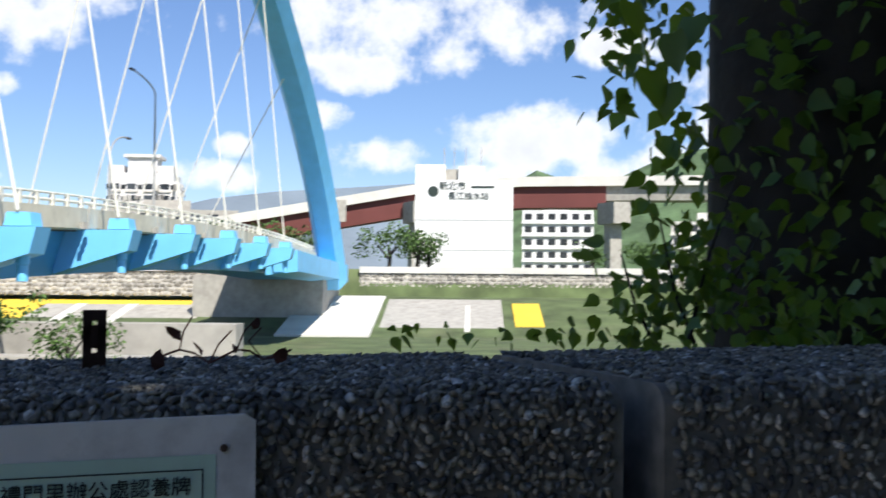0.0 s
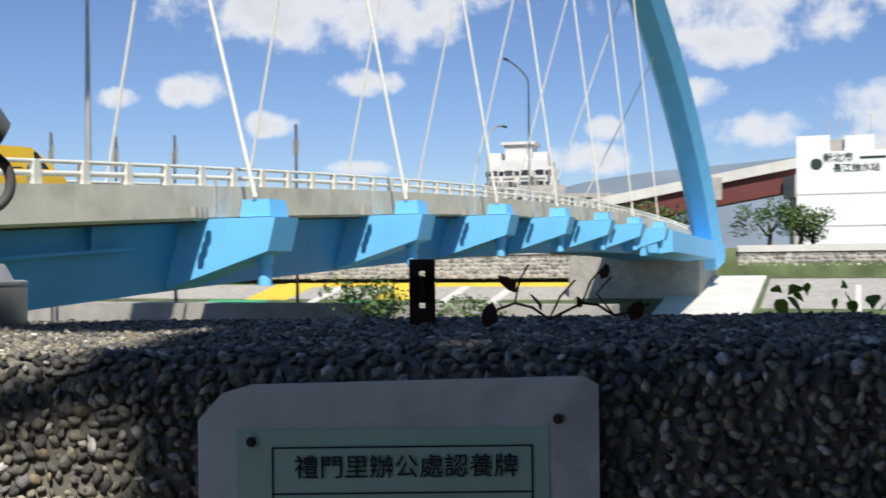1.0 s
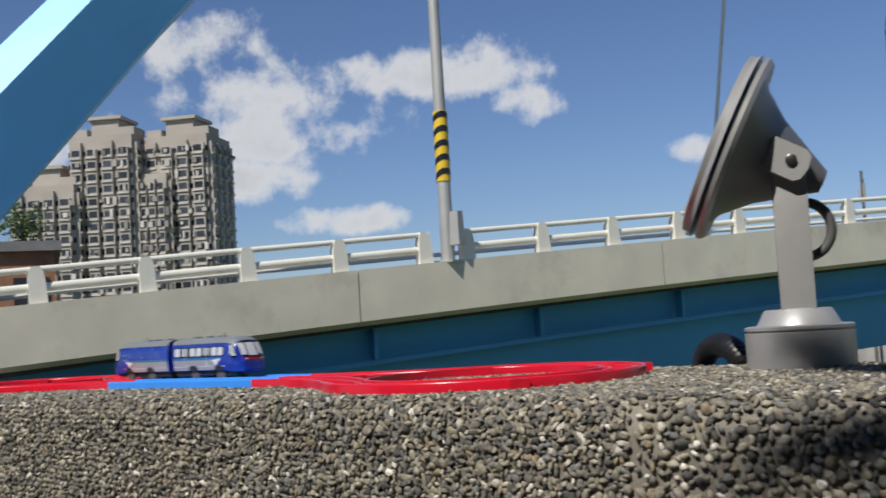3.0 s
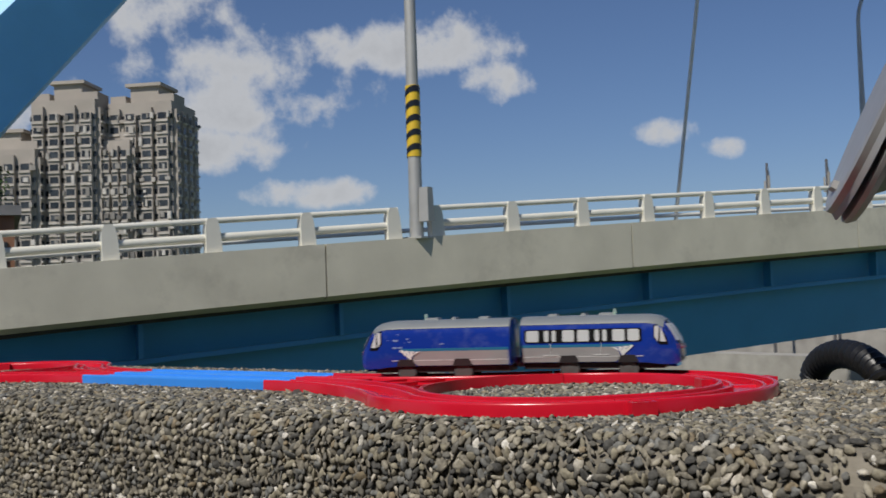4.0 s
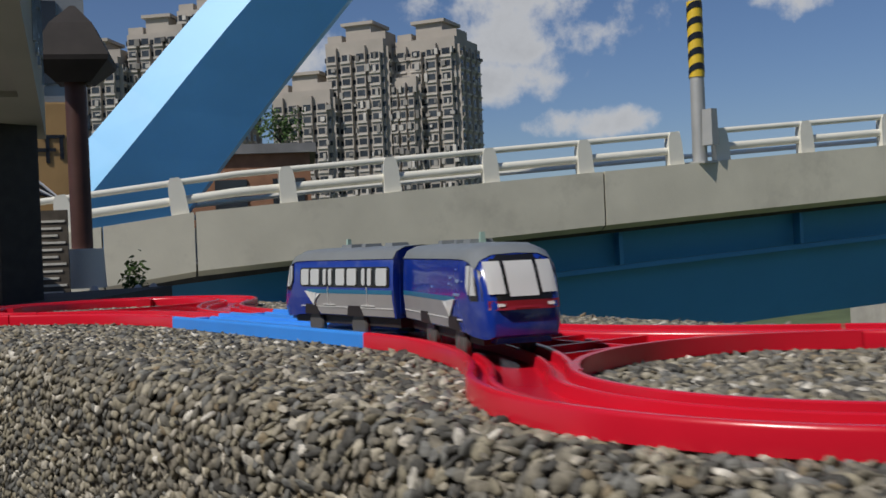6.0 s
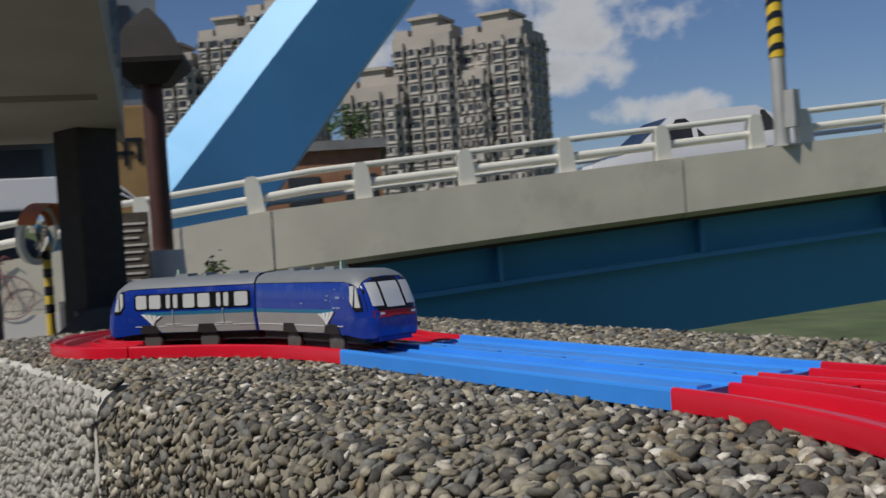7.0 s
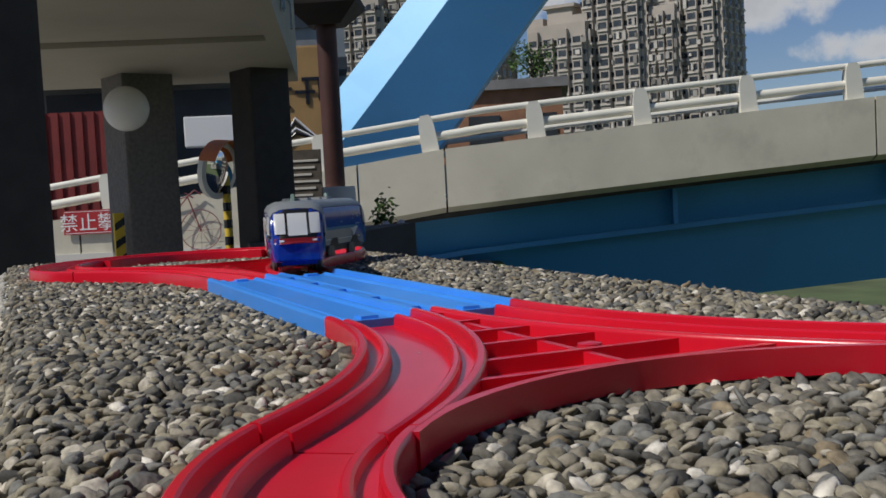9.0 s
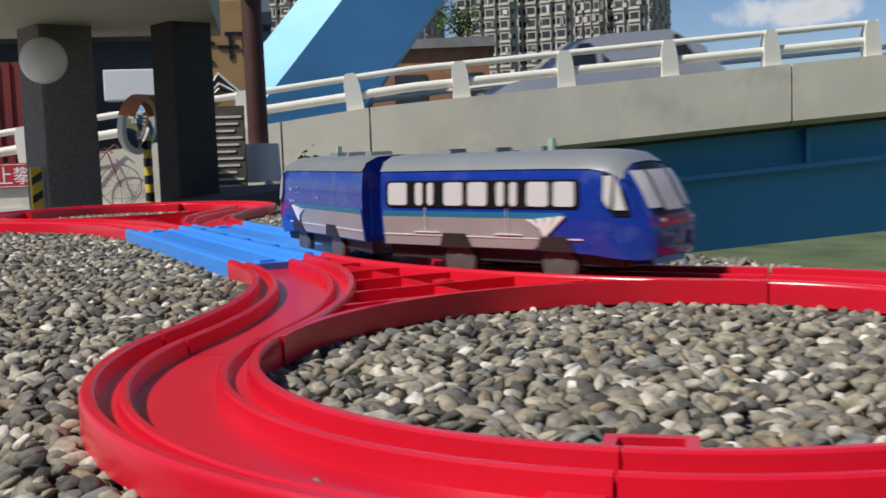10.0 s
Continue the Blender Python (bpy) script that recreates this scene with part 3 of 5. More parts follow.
def build_spotlight():
    lamp = thing("spotlight", "grey metal spotlight on a round base on the pebbled wall", "spotlight", m=pose(.406, .144, 0, 0, 0, 26))
    bm = B()
    lathe(bm, [(.0345, 0), (.0350, .003), (.0350, .0235), (.0340, .0238), (.0340, .0252), (.0352, .0254), (.0352, .0272), (.0330, .0280)], 40)
    part("base", bm, ALU, lamp, smooth=True)
    bm = B()
    lathe(bm, [(.0290, .0275), (.0270, .0280), (.0220, .0375), (.0205, .0385), (.001, .0388)], 36)
    part("collar", bm, ALU, lamp, smooth=True)
    bm = B()
    put(bm, (-.0110, -.0190, .0370), (.0110, -.0130, .128), bevel=.0012)
    part("stem", bm, ALU, lamp, smooth=True)
    head_m = pose(0, 0.006, .133, 0, -64, 0)
    # shade: cone whose axis is local z after the turn, mouth towards -x
    bm = B()
    lathe(bm, [(.003, -.026), (.0075, -.0255), (.0300, .012), (.0450, .029), (.0490, .031), (.0525, .034)], 44, head_m)
    part("shade", bm, mat("dark grey lamp paint", (0.22, 0.22, 0.225), 0.4, metal=0.4, var=0.05, scale=60), lamp, "dark grey conical shade", smooth=True)
    for z0, z1, r0, r1 in ((.0325, .039, .0625, .0650), (.0415, .0490, .0655, .0630)):
        bm = B()
        lathe(bm, [(r0 - .006, z0 + .001), (r0, z0), (r1, z0 + .003), (r1, z1 - .001), (r1 - .003, z1), (r1 - .009, z1)], 52, head_m)
        part("rim", bm, ALU, lamp, "grey metal rim ring", smooth=True)
    bm = B()
    lathe(bm, [(.001, .0430), (.054, .0430), (.054, .0450), (.001, .0450)], 40, head_m)
    part("lens", bm, mat("clear lamp glass", (0.75, 0.8, 0.82), 0.06, var=0.02, spec=0.6), lamp, "pale glass lens", smooth=True)
    bm = B()
    arm = [(-.0135, -.011), (.0085, -.011), (.0125, -.008), (.014, 0), (.0125, .008), (.0085, .011), (-.0135, .011)]
    prism(bm, arm, pose(0, -.0265, .1345, 90, 30, 0), pose(0, -.0150, .1345, 90, 30, 0))
    part("bracket", bm, ALU, lamp)
    bm = B()
    lathe(bm, [(.0001, .0), (.0036, .0), (.0036, .0022), (.0028, .0026), (.0001, .0026)], 20, pose(.002, -.0262, .1345, 90))
    part("bolt", bm, mat("dark bolt", (0.12, 0.12, 0.12), 0.35, metal=0.8), lamp, smooth=True)
    bm = B()
    tube(bm, [(.0095 + .016 * math.sin(a), .002, .0905 - .018 * math.cos(a)) for a in np.linspace(.1, 3.0, 16)], .0034, 10)
    part("cable", bm, mat("grey rubber cable", (0.09, 0.09, 0.09), 0.6), lamp, "grey rubber cable loop", smooth=True)
    bm = B()
    put(bm, (-.052, -.009, -.0005), (-.046, .009, .009), head_m @ pose(0, 0, .043), taper=.001)
    part("clip", bm, ALU, lamp)
    # black corrugated pipe at the foot
    pipe = thing("corrugated_pipe", "black corrugated plastic pipe bent on the wall top", "pipe")
    pts = [Vector((.313 + .033 * math.cos(a), .214 - .031 * math.cos(a), -.006 + .020 * math.sin(a))) for a in np.linspace(.28, math.pi, 40)]
    bm = B()
    tube(bm, pts, [.0082 + .0012 * (i % 2) for i in range(40)], 16)
    part("sleeve", bm, mat("black plastic pipe", (0.012, 0.012, 0.013), 0.4, var=0.1), pipe, smooth=True)


build_spotlight()

# ---- the bridge ----
J0, U, N = Vector((-12.198, 5.050, 0)), Vector((0.3638, 0.9315, 0)), Vector((0.9315, -0.3638, 0))
FRAME = Matrix(((U.x, -N.x, 0, J0.x), (U.y, -N.y, 0, J0.y), (0, 0, 1, 0), (0, 0, 0, 1)))  # x along the bridge, y across it away from the wall


def deck_z(s):
    """Height of the near parapet's top along the bridge."""
    return 0.55 + (0.072 * s - 0.00056 * s * s if s > 0 else 0.13 * s)


def at_bridge(s, o, z):
    return FRAME @ Vector((s, -o, z))


S_WEST, S_EAST, DECK_W = -8.5, 97.0, 7.2


def along(bm, section, s0, s1, steps):
    """Sweeps a section of (across towards the wall, height over the parapet's top) along the cambered deck."""
    rings = []
    for i in range(steps + 1):
        s = s0 + (s1 - s0) * i / steps
        rings.append([at_bridge(s, o, deck_z(s) + h) for o, h in section])
    strip(bm, rings)


# bridge blue made darker: the deck's shade is put into the girder colour
GIRDER_SHADED = mat("blue bridge paint darkened for deck shade", (0.045, 0.27, 0.53), 0.5, var=0.06, scale=0.6, stain=0.2, stain_colour=(0.03, 0.14, 0.24), stain_scale=0.7)


def build_bridge():
    bridge = tagged(new("arch_bridge"), "light blue steel arch road bridge with cream parapets", "bridge", kind="structure")
    bm = B()
    along(bm, [(-.35, -.62), (-DECK_W, -.62), (-DECK_W, -.85), (-.35, -.85)], S_WEST, S_EAST, 40)
    part("deck", bm, ASPHALT, bridge)
    # parapet panels with open joints
    step = 5.425
    edges = [S_WEST, -4.6, -1.1] + [k * step for k in range(0, 4)] + [21.7 + 8.78 * k for k in range(0, 9)] + [S_EAST]
    for a, b in zip(edges, edges[1:]):
        bm = B()
        along(bm, [(0, 0), (-.30, 0), (-.30, -.62), (-.20, -.80), (-.12, -.78), (0, -.73)], a + .012, b - .012, 3)
        part("parapet_panel", bm, PARAPET, bridge, "cream painted concrete parapet panel")
    bm = B()
    put(bm, (S_WEST, -.04, -.95), (-1.2, .35, -.52), FRAME)
    part("plinth", bm, PALE, bridge, "pale concrete plinth below the parapet")
    bm = B()
    along(bm, [(-DECK_W, 0), (-DECK_W - .3, 0), (-DECK_W - .3, -.75), (-DECK_W, -.75)], S_WEST, S_EAST, 30)
    part("far_parapet", bm, PARAPET, bridge)
    # railing
    posts = [-0.17 + 1.345 * k for k in range(-6, 6)] + [7.27 + 1.345 * k for k in range(0, 66)]
    bm = B()
    outline = [(-.11, -.02), (.11, -.02), (.10, .30), (.085, .40), (.055, .46), (-.055, .46), (-.085, .40), (-.10, .30)]
    prism(bm, outline, pose(0, -.05, 0, 90), pose(0, .09, 0, 90))
    first = part("rail_post", bm, RAIL_WHITE, bridge, "cream rail post")
    first.matrix_basis = FRAME @ pose(posts[0], .12, deck_z(posts[0]), 0, -math.degrees(math.atan(.13)), 0)
    for s in posts[1:]:
        ob = first.copy()
        scene.collection.objects.link(ob)
        ob.matrix_basis = FRAME @ pose(s, .12, deck_z(s), 0, -math.degrees(math.atan(.072 - .00112 * s if s > 0 else .13)), 0)
    for a, b in ((S_WEST - .1, 6.62), (7.2, S_EAST)):
        for h, r in ((.425, .042), (.20, .058)):
            bm = B()
            tube(bm, [at_bridge(s, -.13 - (.03 if h < .3 else 0), deck_z(s) + h) for s in np.linspace(a, b, max(6, int((b - a) / 3)))], r, 10)
            part("rail", bm, RAIL_WHITE, bridge, "cream tubular rail", smooth=True)
    for h in (.2, .43):
        bm = B()
        tube(bm, [at_bridge(s, -DECK_W - .1, deck_z(s) + h) for s in np.linspace(S_WEST, S_EAST, 30)], .05, 8)
        part("far_rail", bm, RAIL_WHITE, bridge)
    # box girder with stiffeners, shallow drip ledge
    bm = B()
    along(bm, [(-.75, -.80), (-DECK_W + .7, -.80), (-DECK_W + .9, -2.45), (-1.25, -2.45)], -1.6, S_EAST + 8, 40)
    part("girder", bm, GIRDER_SHADED, bridge, "blue painted steel box girder")
    bm = B()
    along(bm, [(-.70, -1.33), (-.80, -1.33), (-.80, -1.40), (-.70, -1.40)], -1.5, 19.0, 12)
    part("ledge", bm, GIRDER_SHADED, bridge)
    bm = B()
    for s in np.arange(3.0, 20, 2.9):
        m = FRAME @ pose(s, 0, deck_z(s))
        put(bm, (-.03, .60, -1.32), (.03, .78, -.82), m)
    part("stiffener", bm, GIRDER_SHADED, bridge)
    # outriggers that hold the cables
    outriggers = [21.35 + 8.78 * k for k in range(7)]
    for s in outriggers:
        base = FRAME @ pose(s, 0, deck_z(s))
        bm = B()
        side = [(1.1, -.80), (1.2, -2.42), (-1.55, -1.55), (-1.75, -.78)]
        prism(bm, side, base @ pose(-.55, 0, 0, 90, 0, 90), base @ pose(.55, 0, 0, 90, 0, 90))
        arm = part("outrigger", bm, STEEL_BLUE, bridge, "light blue tapered steel outrigger")
        bm = B()
        put(bm, (-.42, -1.55, -.76), (.42, -.75, -.36), base, taper=.05)
        part("anchor_box", bm, STEEL_BLUE, arm)
        bm = B()
        lathe(bm, [(.10, -2.35), (.16, -2.35), (.16, -1.9), (.20, -1.85), (.20, -1.55), (.27, -1.5), (.27, -1.35)], 16, base @ pose(0, -1.15, 0))
        part("anchor_tube", bm, STEEL_BLUE, arm, smooth=True)
        for dx in (-1.0, -1.2, -1.4):
            bm = B()
            put(bm, (dx - .05, -.25, -.80), (dx + .05, -.12, -.55), base)
            part("bolt", bm, CONCRETE, arm)
        bm = B()
        tube(bm, [base @ Vector((-.30, -.02, -.75)), base @ Vector((-.30, -.02, .12))], .035, 6)
        part("drain", bm, CONCRETE, arm)
    # end beam at the far foot
    bm = B()
    prism(bm, [(.6, -.80), (.6, -2.6), (-1.7, -2.3), (-1.7, -.78)], FRAME @ pose(outriggers[-1] + 2.0, 0, deck_z(80), 90, 0, 90), FRAME @ pose(107.5, 0, deck_z(80) - .7, 90, 0, 90))
    part("end_beam", bm, STEEL_BLUE, bridge, "light blue steel end beam")
    return bridge, outriggers


bridge, OUTRIGGERS = build_bridge()

# the arch: one rib, from behind the near parapet to the far end's near side
ARCH_L, ARCH_R = at_bridge(-4, -5, 0), at_bridge(104, 1, 0)
ARCH_PTS = [(-0.2, -2.8), (3.3, 1.35), (5.7, 4.2), (9.5, 8.3), (16, 14.0), (25, 19.5), (38, 24.3), (52, 26.4), (64, 26.2), (73, 23.2), (81.6, 19.1), (88.0, 15.7), (94.0, 11.8), (99.8, 7.0), (103.8, 2.6), (106.2, -.6)]


def arch_at(d):
    return float(np.interp(d, [p[0] for p in ARCH_PTS], [p[1] for p in ARCH_PTS]))


def build_arch():
    way = (ARCH_R - ARCH_L)
    way.z = 0
    way.normalize()
    side = Vector((way.y, -way.x, 0))
    rings = []
    pts = []
    for i in range(len(ARCH_PTS) - 1):
        p0, p1, p2, p3 = [Vector((*ARCH_PTS[min(max(k, 0), len(ARCH_PTS) - 1)], 0)) for k in (i - 1, i, i + 1, i + 2)]
        for k in range(4):
            t = k / 4
            pts.append(0.5 * ((2 * p1) + (p2 - p0) * t + (2 * p0 - 5 * p1 + 4 * p2 - p3) * t * t + (3 * p1 - p0 - 3 * p2 + p3) * t ** 3))
    pts.append(Vector((*ARCH_PTS[-1], 0)))
    for i, p in enumerate(pts):
        d = (pts[min(i + 1, len(pts) - 1)] - pts[max(i - 1, 0)]).normalized()
        nrm = Vector((-d.y, d.x, 0))
        if nrm.y < 0:
            nrm = -nrm
        foot = 1.0 + 0.25 * max(0, 1 - p.y / 6)
        half_w, half_h = 0.85 + .5 * min(1, max(0, p.x / 80)), 0.80 * foot
        ring = []
        for w, h in ((-half_w, .35 * half_h), (-half_w * .55, half_h), (half_w * .55, half_h), (half_w, .35 * half_h), (half_w * .55, -half_h), (-half_w * .55, -half_h)):
            q = p + nrm * h
            ring.append(ARCH_L + way * q.x + Vector((0, 0, q.y)) + side * w)
        rings.append(ring)
    bm = B()
    strip(bm, rings)
    arch = part("arch_rib", bm, STEEL_BLUE, bridge, "light blue faceted steel arch rib")
    # cables to both edges of the deck
    lows = [(s - .40, 1.15, -.3) for s in OUTRIGGERS] + [(18.3 + 8.1 * k, -DECK_W - .2, 0) for k in range(9)]
    for s, o, h in lows:
        low = at_bridge(s, o, deck_z(s) + h)
        d = (low - ARCH_L).dot(way)
        top = ARCH_L + way * d + Vector((0, 0, arch_at(d)))
        bm = B()
        tube(bm, [low, low.lerp(top, .08), top], [.06, .048, .048], 8)
        part("cable", bm, RAIL_WHITE, bridge, "white stay cable", smooth=True)


build_arch()


def build_street_lamp(s, o, striped, top=6.0, reach=2.2, rise=1.6):
    lamp = thing("street_lamp", "grey steel street lamp post with black and yellow band" if striped else "grey steel street lamp with a curved arm over the bridge", "street lamp", "street lamps on the bridge",
                 m=Matrix.Translation(at_bridge(s, o, deck_z(s) - (.02 if striped else .7))))
    grey = mat("galvanised pole", (0.42, 0.42, 0.40), 0.55, metal=0.3, var=0.08, scale=3)
    bm = B()
    if striped:
        tube(bm, [(0, 0, 0), (0, 0, 7.5)], [.105, .06], 14)
        part("post", bm, grey, lamp, smooth=True)
    else:
        pts = [Vector((0, 0, 0)), Vector((0, 0, top * .6)), Vector((0, 0, top))] + [Vector((0, 0, top)) + U * (reach * (1 - math.cos(a))) + Vector((0, 0, rise * math.sin(a))) for a in np.linspace(.2, 1.5, 7)]
        tube(bm, pts, [.09, .08] + [.055] * 8, 10)
        part("post", bm, grey, lamp, smooth=True)
        bm = B()
        way = U * (1 if reach > 0 else -1)
        put(bm, (-.12, -.12, -.06), (.55, .12, .05), Matrix.Translation(pts[-1]) @ pose(0, 0, 0, 0, 0, math.degrees(math.atan2(way.y, way.x))), taper=.04)
        part("head", bm, T_CHASSIS, lamp, "dark lamp head")
    if striped:
        bm = B()
        tube(bm, [(0, 0, 1.22), (0, 0, 2.28)], .108, 14)
        part("band", bm, mat("yellow band paint", (0.75, 0.50, 0.03), 0.5, var=0.08), lamp, "yellow reflective band", smooth=True)
        for k in range(5):
            z = 1.30 + k * .215
            bm = B()
            strip(bm, [[(.112 * math.cos(a), .112 * math.sin(a), z + dz - .07 * math.cos(a - 2.7)) for dz in (-.045, .045)] for a in np.linspace(0, 2 * math.pi, 25)], closed=False, caps=False)
            part("stripe", bm, T_BLACK, lamp, "slanted black stripe")
        bm = B()
        put(bm, (-.09, -.09, .25), (.09, .05, .75), Matrix.Translation((.20, .02, 0)), taper=.01)
        part("switch_box", bm, grey, lamp, "grey switch box")
        bm = B()
        put(bm, (-.22, -.16, 0), (.22, .16, .03))
        part("base_plate", bm, grey, lamp)


build_street_lamp(6.95, -.16, True)
build_street_lamp(25.8, -DECK_W - .3, False, 6.6, 2.4, 1.7)
build_street_lamp(63, -DECK_W - .3, False, 5.0, 3.4, 1.5)
build_street_lamp(72, -DECK_W - .3, False, 10.2, -5.2, 0.8)

# ---- ground, river banks ----
GRASS = mat("river grass", (0.085, 0.115, 0.045), 0.95, var=0.35, scale=0.4, stain=0.65, stain_colour=(0.17, 0.155, 0.10), stain_scale=0.15, bump=0.5, bump_scale=6)


def build_ground():
    bm = B()
    # one sheet: near street, drop to the river meadow, rise to the far bank, out to the horizon
    prof = [(-3000, -.95), (-30, -.95), (.7, -.95), (1.6, -4.4), (30, -4.9), (91, -5.0), (106, -2.2), (110, -1.9), (112, .9), (300, .9), (4000, .9)]
    rings = []
    for k in (-4000, -400, -100, -40, -10, 20, 60, 120, 400, 4000):
        rings.append([J0 + N * k + U * d + Vector((0, 0, z)) for d, z in prof])
    strip(bm, rings, closed=False, caps=False)
    tagged(done("ground", bm, GRASS), "grassy river meadow and banks", "ground", kind="structure")
    bm = B()
    strip(bm, [[J0 + N * k + U * d + Vector((0, 0, z)) for d, z in ((-60, -1.2), (-60, -.93), (.55, -.93), (.55, -1.2))] for k in (-60, 60)])
    tagged(done("pavement", bm, PAVING), "grey paved street and square by the wall", "pavement", kind="structure")


build_ground()
# unseen wall behind the camera, added to cut sky light and ground bounce
bm = B()
put(bm, (-3.5, -4.6, -.95), (9, -4.3, 2.9))
tagged(done("wall_light_block", bm, mat("dark brown light-blocking render", (0.16, 0.13, 0.10), 0.9, var=0.15, scale=0.8, stain=0.3, stain_colour=(0.08, 0.07, 0.06), stain_scale=0.5)), "plain dark brown unseen wall added behind the camera to block light", "wall", kind="structure")

# ---- towers ----
TOWER = mat("grey brown tile facade", (0.40, 0.36, 0.315), 0.85, var=0.15, scale=0.08, stain=0.3, stain_colour=(0.16, 0.14, 0.12), stain_scale=0.05)
GLASS_DARK = mat("dark window glass", (0.045, 0.05, 0.055), 0.2, var=0.4, scale=0.5, island=0.5)


CLUTTER = mat("mixed balcony fronts", (0.36, 0.34, 0.31), 0.8, var=0.2, scale=0.4, island=0.6)
TOWER_WHITE = mat("white tower facade", (0.66, 0.64, 0.62), 0.8, var=0.05, scale=0.1)


def build_tower(x, y, turn, wide, deep, top, bottom, label, step=3.05, facade=None):
    """A block of flats with bays, ledges, windows and a crown."""
    t = thing("apartment_tower", label, "apartment tower", "towers beyond the bridge", pose(x, y, 0, 0, 0, turn))
    skin = facade or TOWER

    def block(name, lo, hi):
        bm = B()
        put(bm, lo, hi)
        part(name, bm, skin, t)

    block("wall", (-wide / 2, -deep / 2, bottom), (wide / 2, deep / 2, top))
    for k in range(4):
        cx = -wide / 2 + wide * (k + .5) / 4
        block("bay", (cx - wide * .085, -deep / 2 - 1.0, bottom), (cx + wide * .085, -deep / 2, top - 1.5 - (k % 2) * 2))
        block("bay", (wide / 2, -deep / 2 + deep * (k + .22) / 4, bottom), (wide / 2 + 1.0, -deep / 2 + deep * (k + .78) / 4, top - 2))
    block("crown", (-wide * .22, -deep * .3, top), (wide * .22, deep * .3, top + 4.4))
    block("crown_roof", (-wide * .28, -deep * .36, top + 4.4), (wide * .28, deep * .36, top + 5.2))
    for sx in (-.40, .36):
        block("roof_room", (wide * sx - 2, -deep * .35, top), (wide * sx + 2, deep * .1, top + 2.2))
    bm, bl, bc = B(), B(), B()
    rng = random.Random(int(abs(x) * 10 + top))
    z = bottom + 1.2
    while z < top - 2.5:
        for k in range(4):
            cx = -wide / 2 + wide * (k + .5) / 4
            put(bm, (cx - wide * .065, -deep / 2 - 1.04, z), (cx + wide * .065, -deep / 2 - .9, z + 1.5))
            for s in (-1, 1):
                put(bm, (cx + s * wide * .105 - .6, -deep / 2 - .05, z + .1), (cx + s * wide * .105 + .6, -deep / 2 + .1, z + 1.3))
            put(bl, (cx - wide * .09, -deep / 2 - 1.35, z - .75), (cx + wide * .09, -deep / 2 - .95, z - .35))
            # closed-in balconies, awnings and air coolers, no two storeys alike
            for cu in (cx, cx + wide * .12):
                if rng.random() < .42:
                    w, h, d = rng.uniform(.4, 1.3), rng.uniform(.4, 1.3), rng.uniform(.2, .6)
                    q = cu + rng.uniform(-.9, .9)
                    put(bc, (q - w / 2, -deep / 2 - 1.04 - d, z + rng.uniform(-.5, .5)), (q + w / 2, -deep / 2 - .6, z + .5 + h))
            if rng.random() < .5:
                q = -deep / 2 + deep * (k + .5) / 4 + rng.uniform(-1, 1)
                put(bc, (wide / 2 + .9, q - .5, z - .3), (wide / 2 + 1.04 + rng.uniform(.2, .6), q + .5, z + rng.uniform(.4, 1.2)))
            cy = -deep / 2 + deep * (k + .5) / 4
            put(bm, (wide / 2 + .9, cy - deep * .05, z), (wide / 2 + 1.04, cy + deep * .05, z + 1.5))
            put(bl, (wide / 2 + .95, cy - deep * .07, z - .75), (wide / 2 + 1.35, cy + deep * .07, z - .35))
        z += step
    tagged(part("glazing", bm, GLASS_DARK, t, "rows of dark windows"), kind="stuff")
    tagged(part("balcony_clutter", bc, CLUTTER, t, "closed-in balconies and air coolers"), kind="stuff")
    tagged(part("ledging", bl, mat("pale ledge", (0.50, 0.465, 0.42), 0.85, var=0.2, scale=.3), t, "pale balcony ledges"), kind="stuff")


def far(bearing, dist):
    a = radians(bearing)
    return .6 - dist * math.sin(a), -.5 + dist * math.cos(a)


for x, y, w, d, top in ((-226, 162.4, 16.5, 15, 51.5), (-238, 148.5, 16, 15, 52), (-229, 155.5, 9, 12, 42), (-247, 137, 16, 14, 40), (-262, 118, 15, 15, 62), (-268, 106, 14, 14, 56), (-276, 92, 15, 15, 50)):
    build_tower(x, y, math.degrees(math.atan2(-x, y)) - 24, w, d, top, -3, "tall grey-brown tiled apartment tower with balconies")
build_tower(23.6, 300, -14, 17, 14, 27, -3, "white and brown apartment tower beyond the river", facade=TOWER_WHITE)

# ---- lettering ----


def words(text, size, m, material, parent, label="", extrude=0.0004):
    cu = bpy.data.curves.new("lettering", "FONT")
    cu.body, cu.size, cu.extrude, cu.align_x = text, size, extrude, "CENTER"
    cu.materials.append(material)
    ob = new("lettering", cu)
    ob.parent, ob.matrix_basis = parent, m
    return tagged(ob, label)


INK = mat("dark green ink", (0.02, 0.035, 0.03), 0.6, var=0.1)


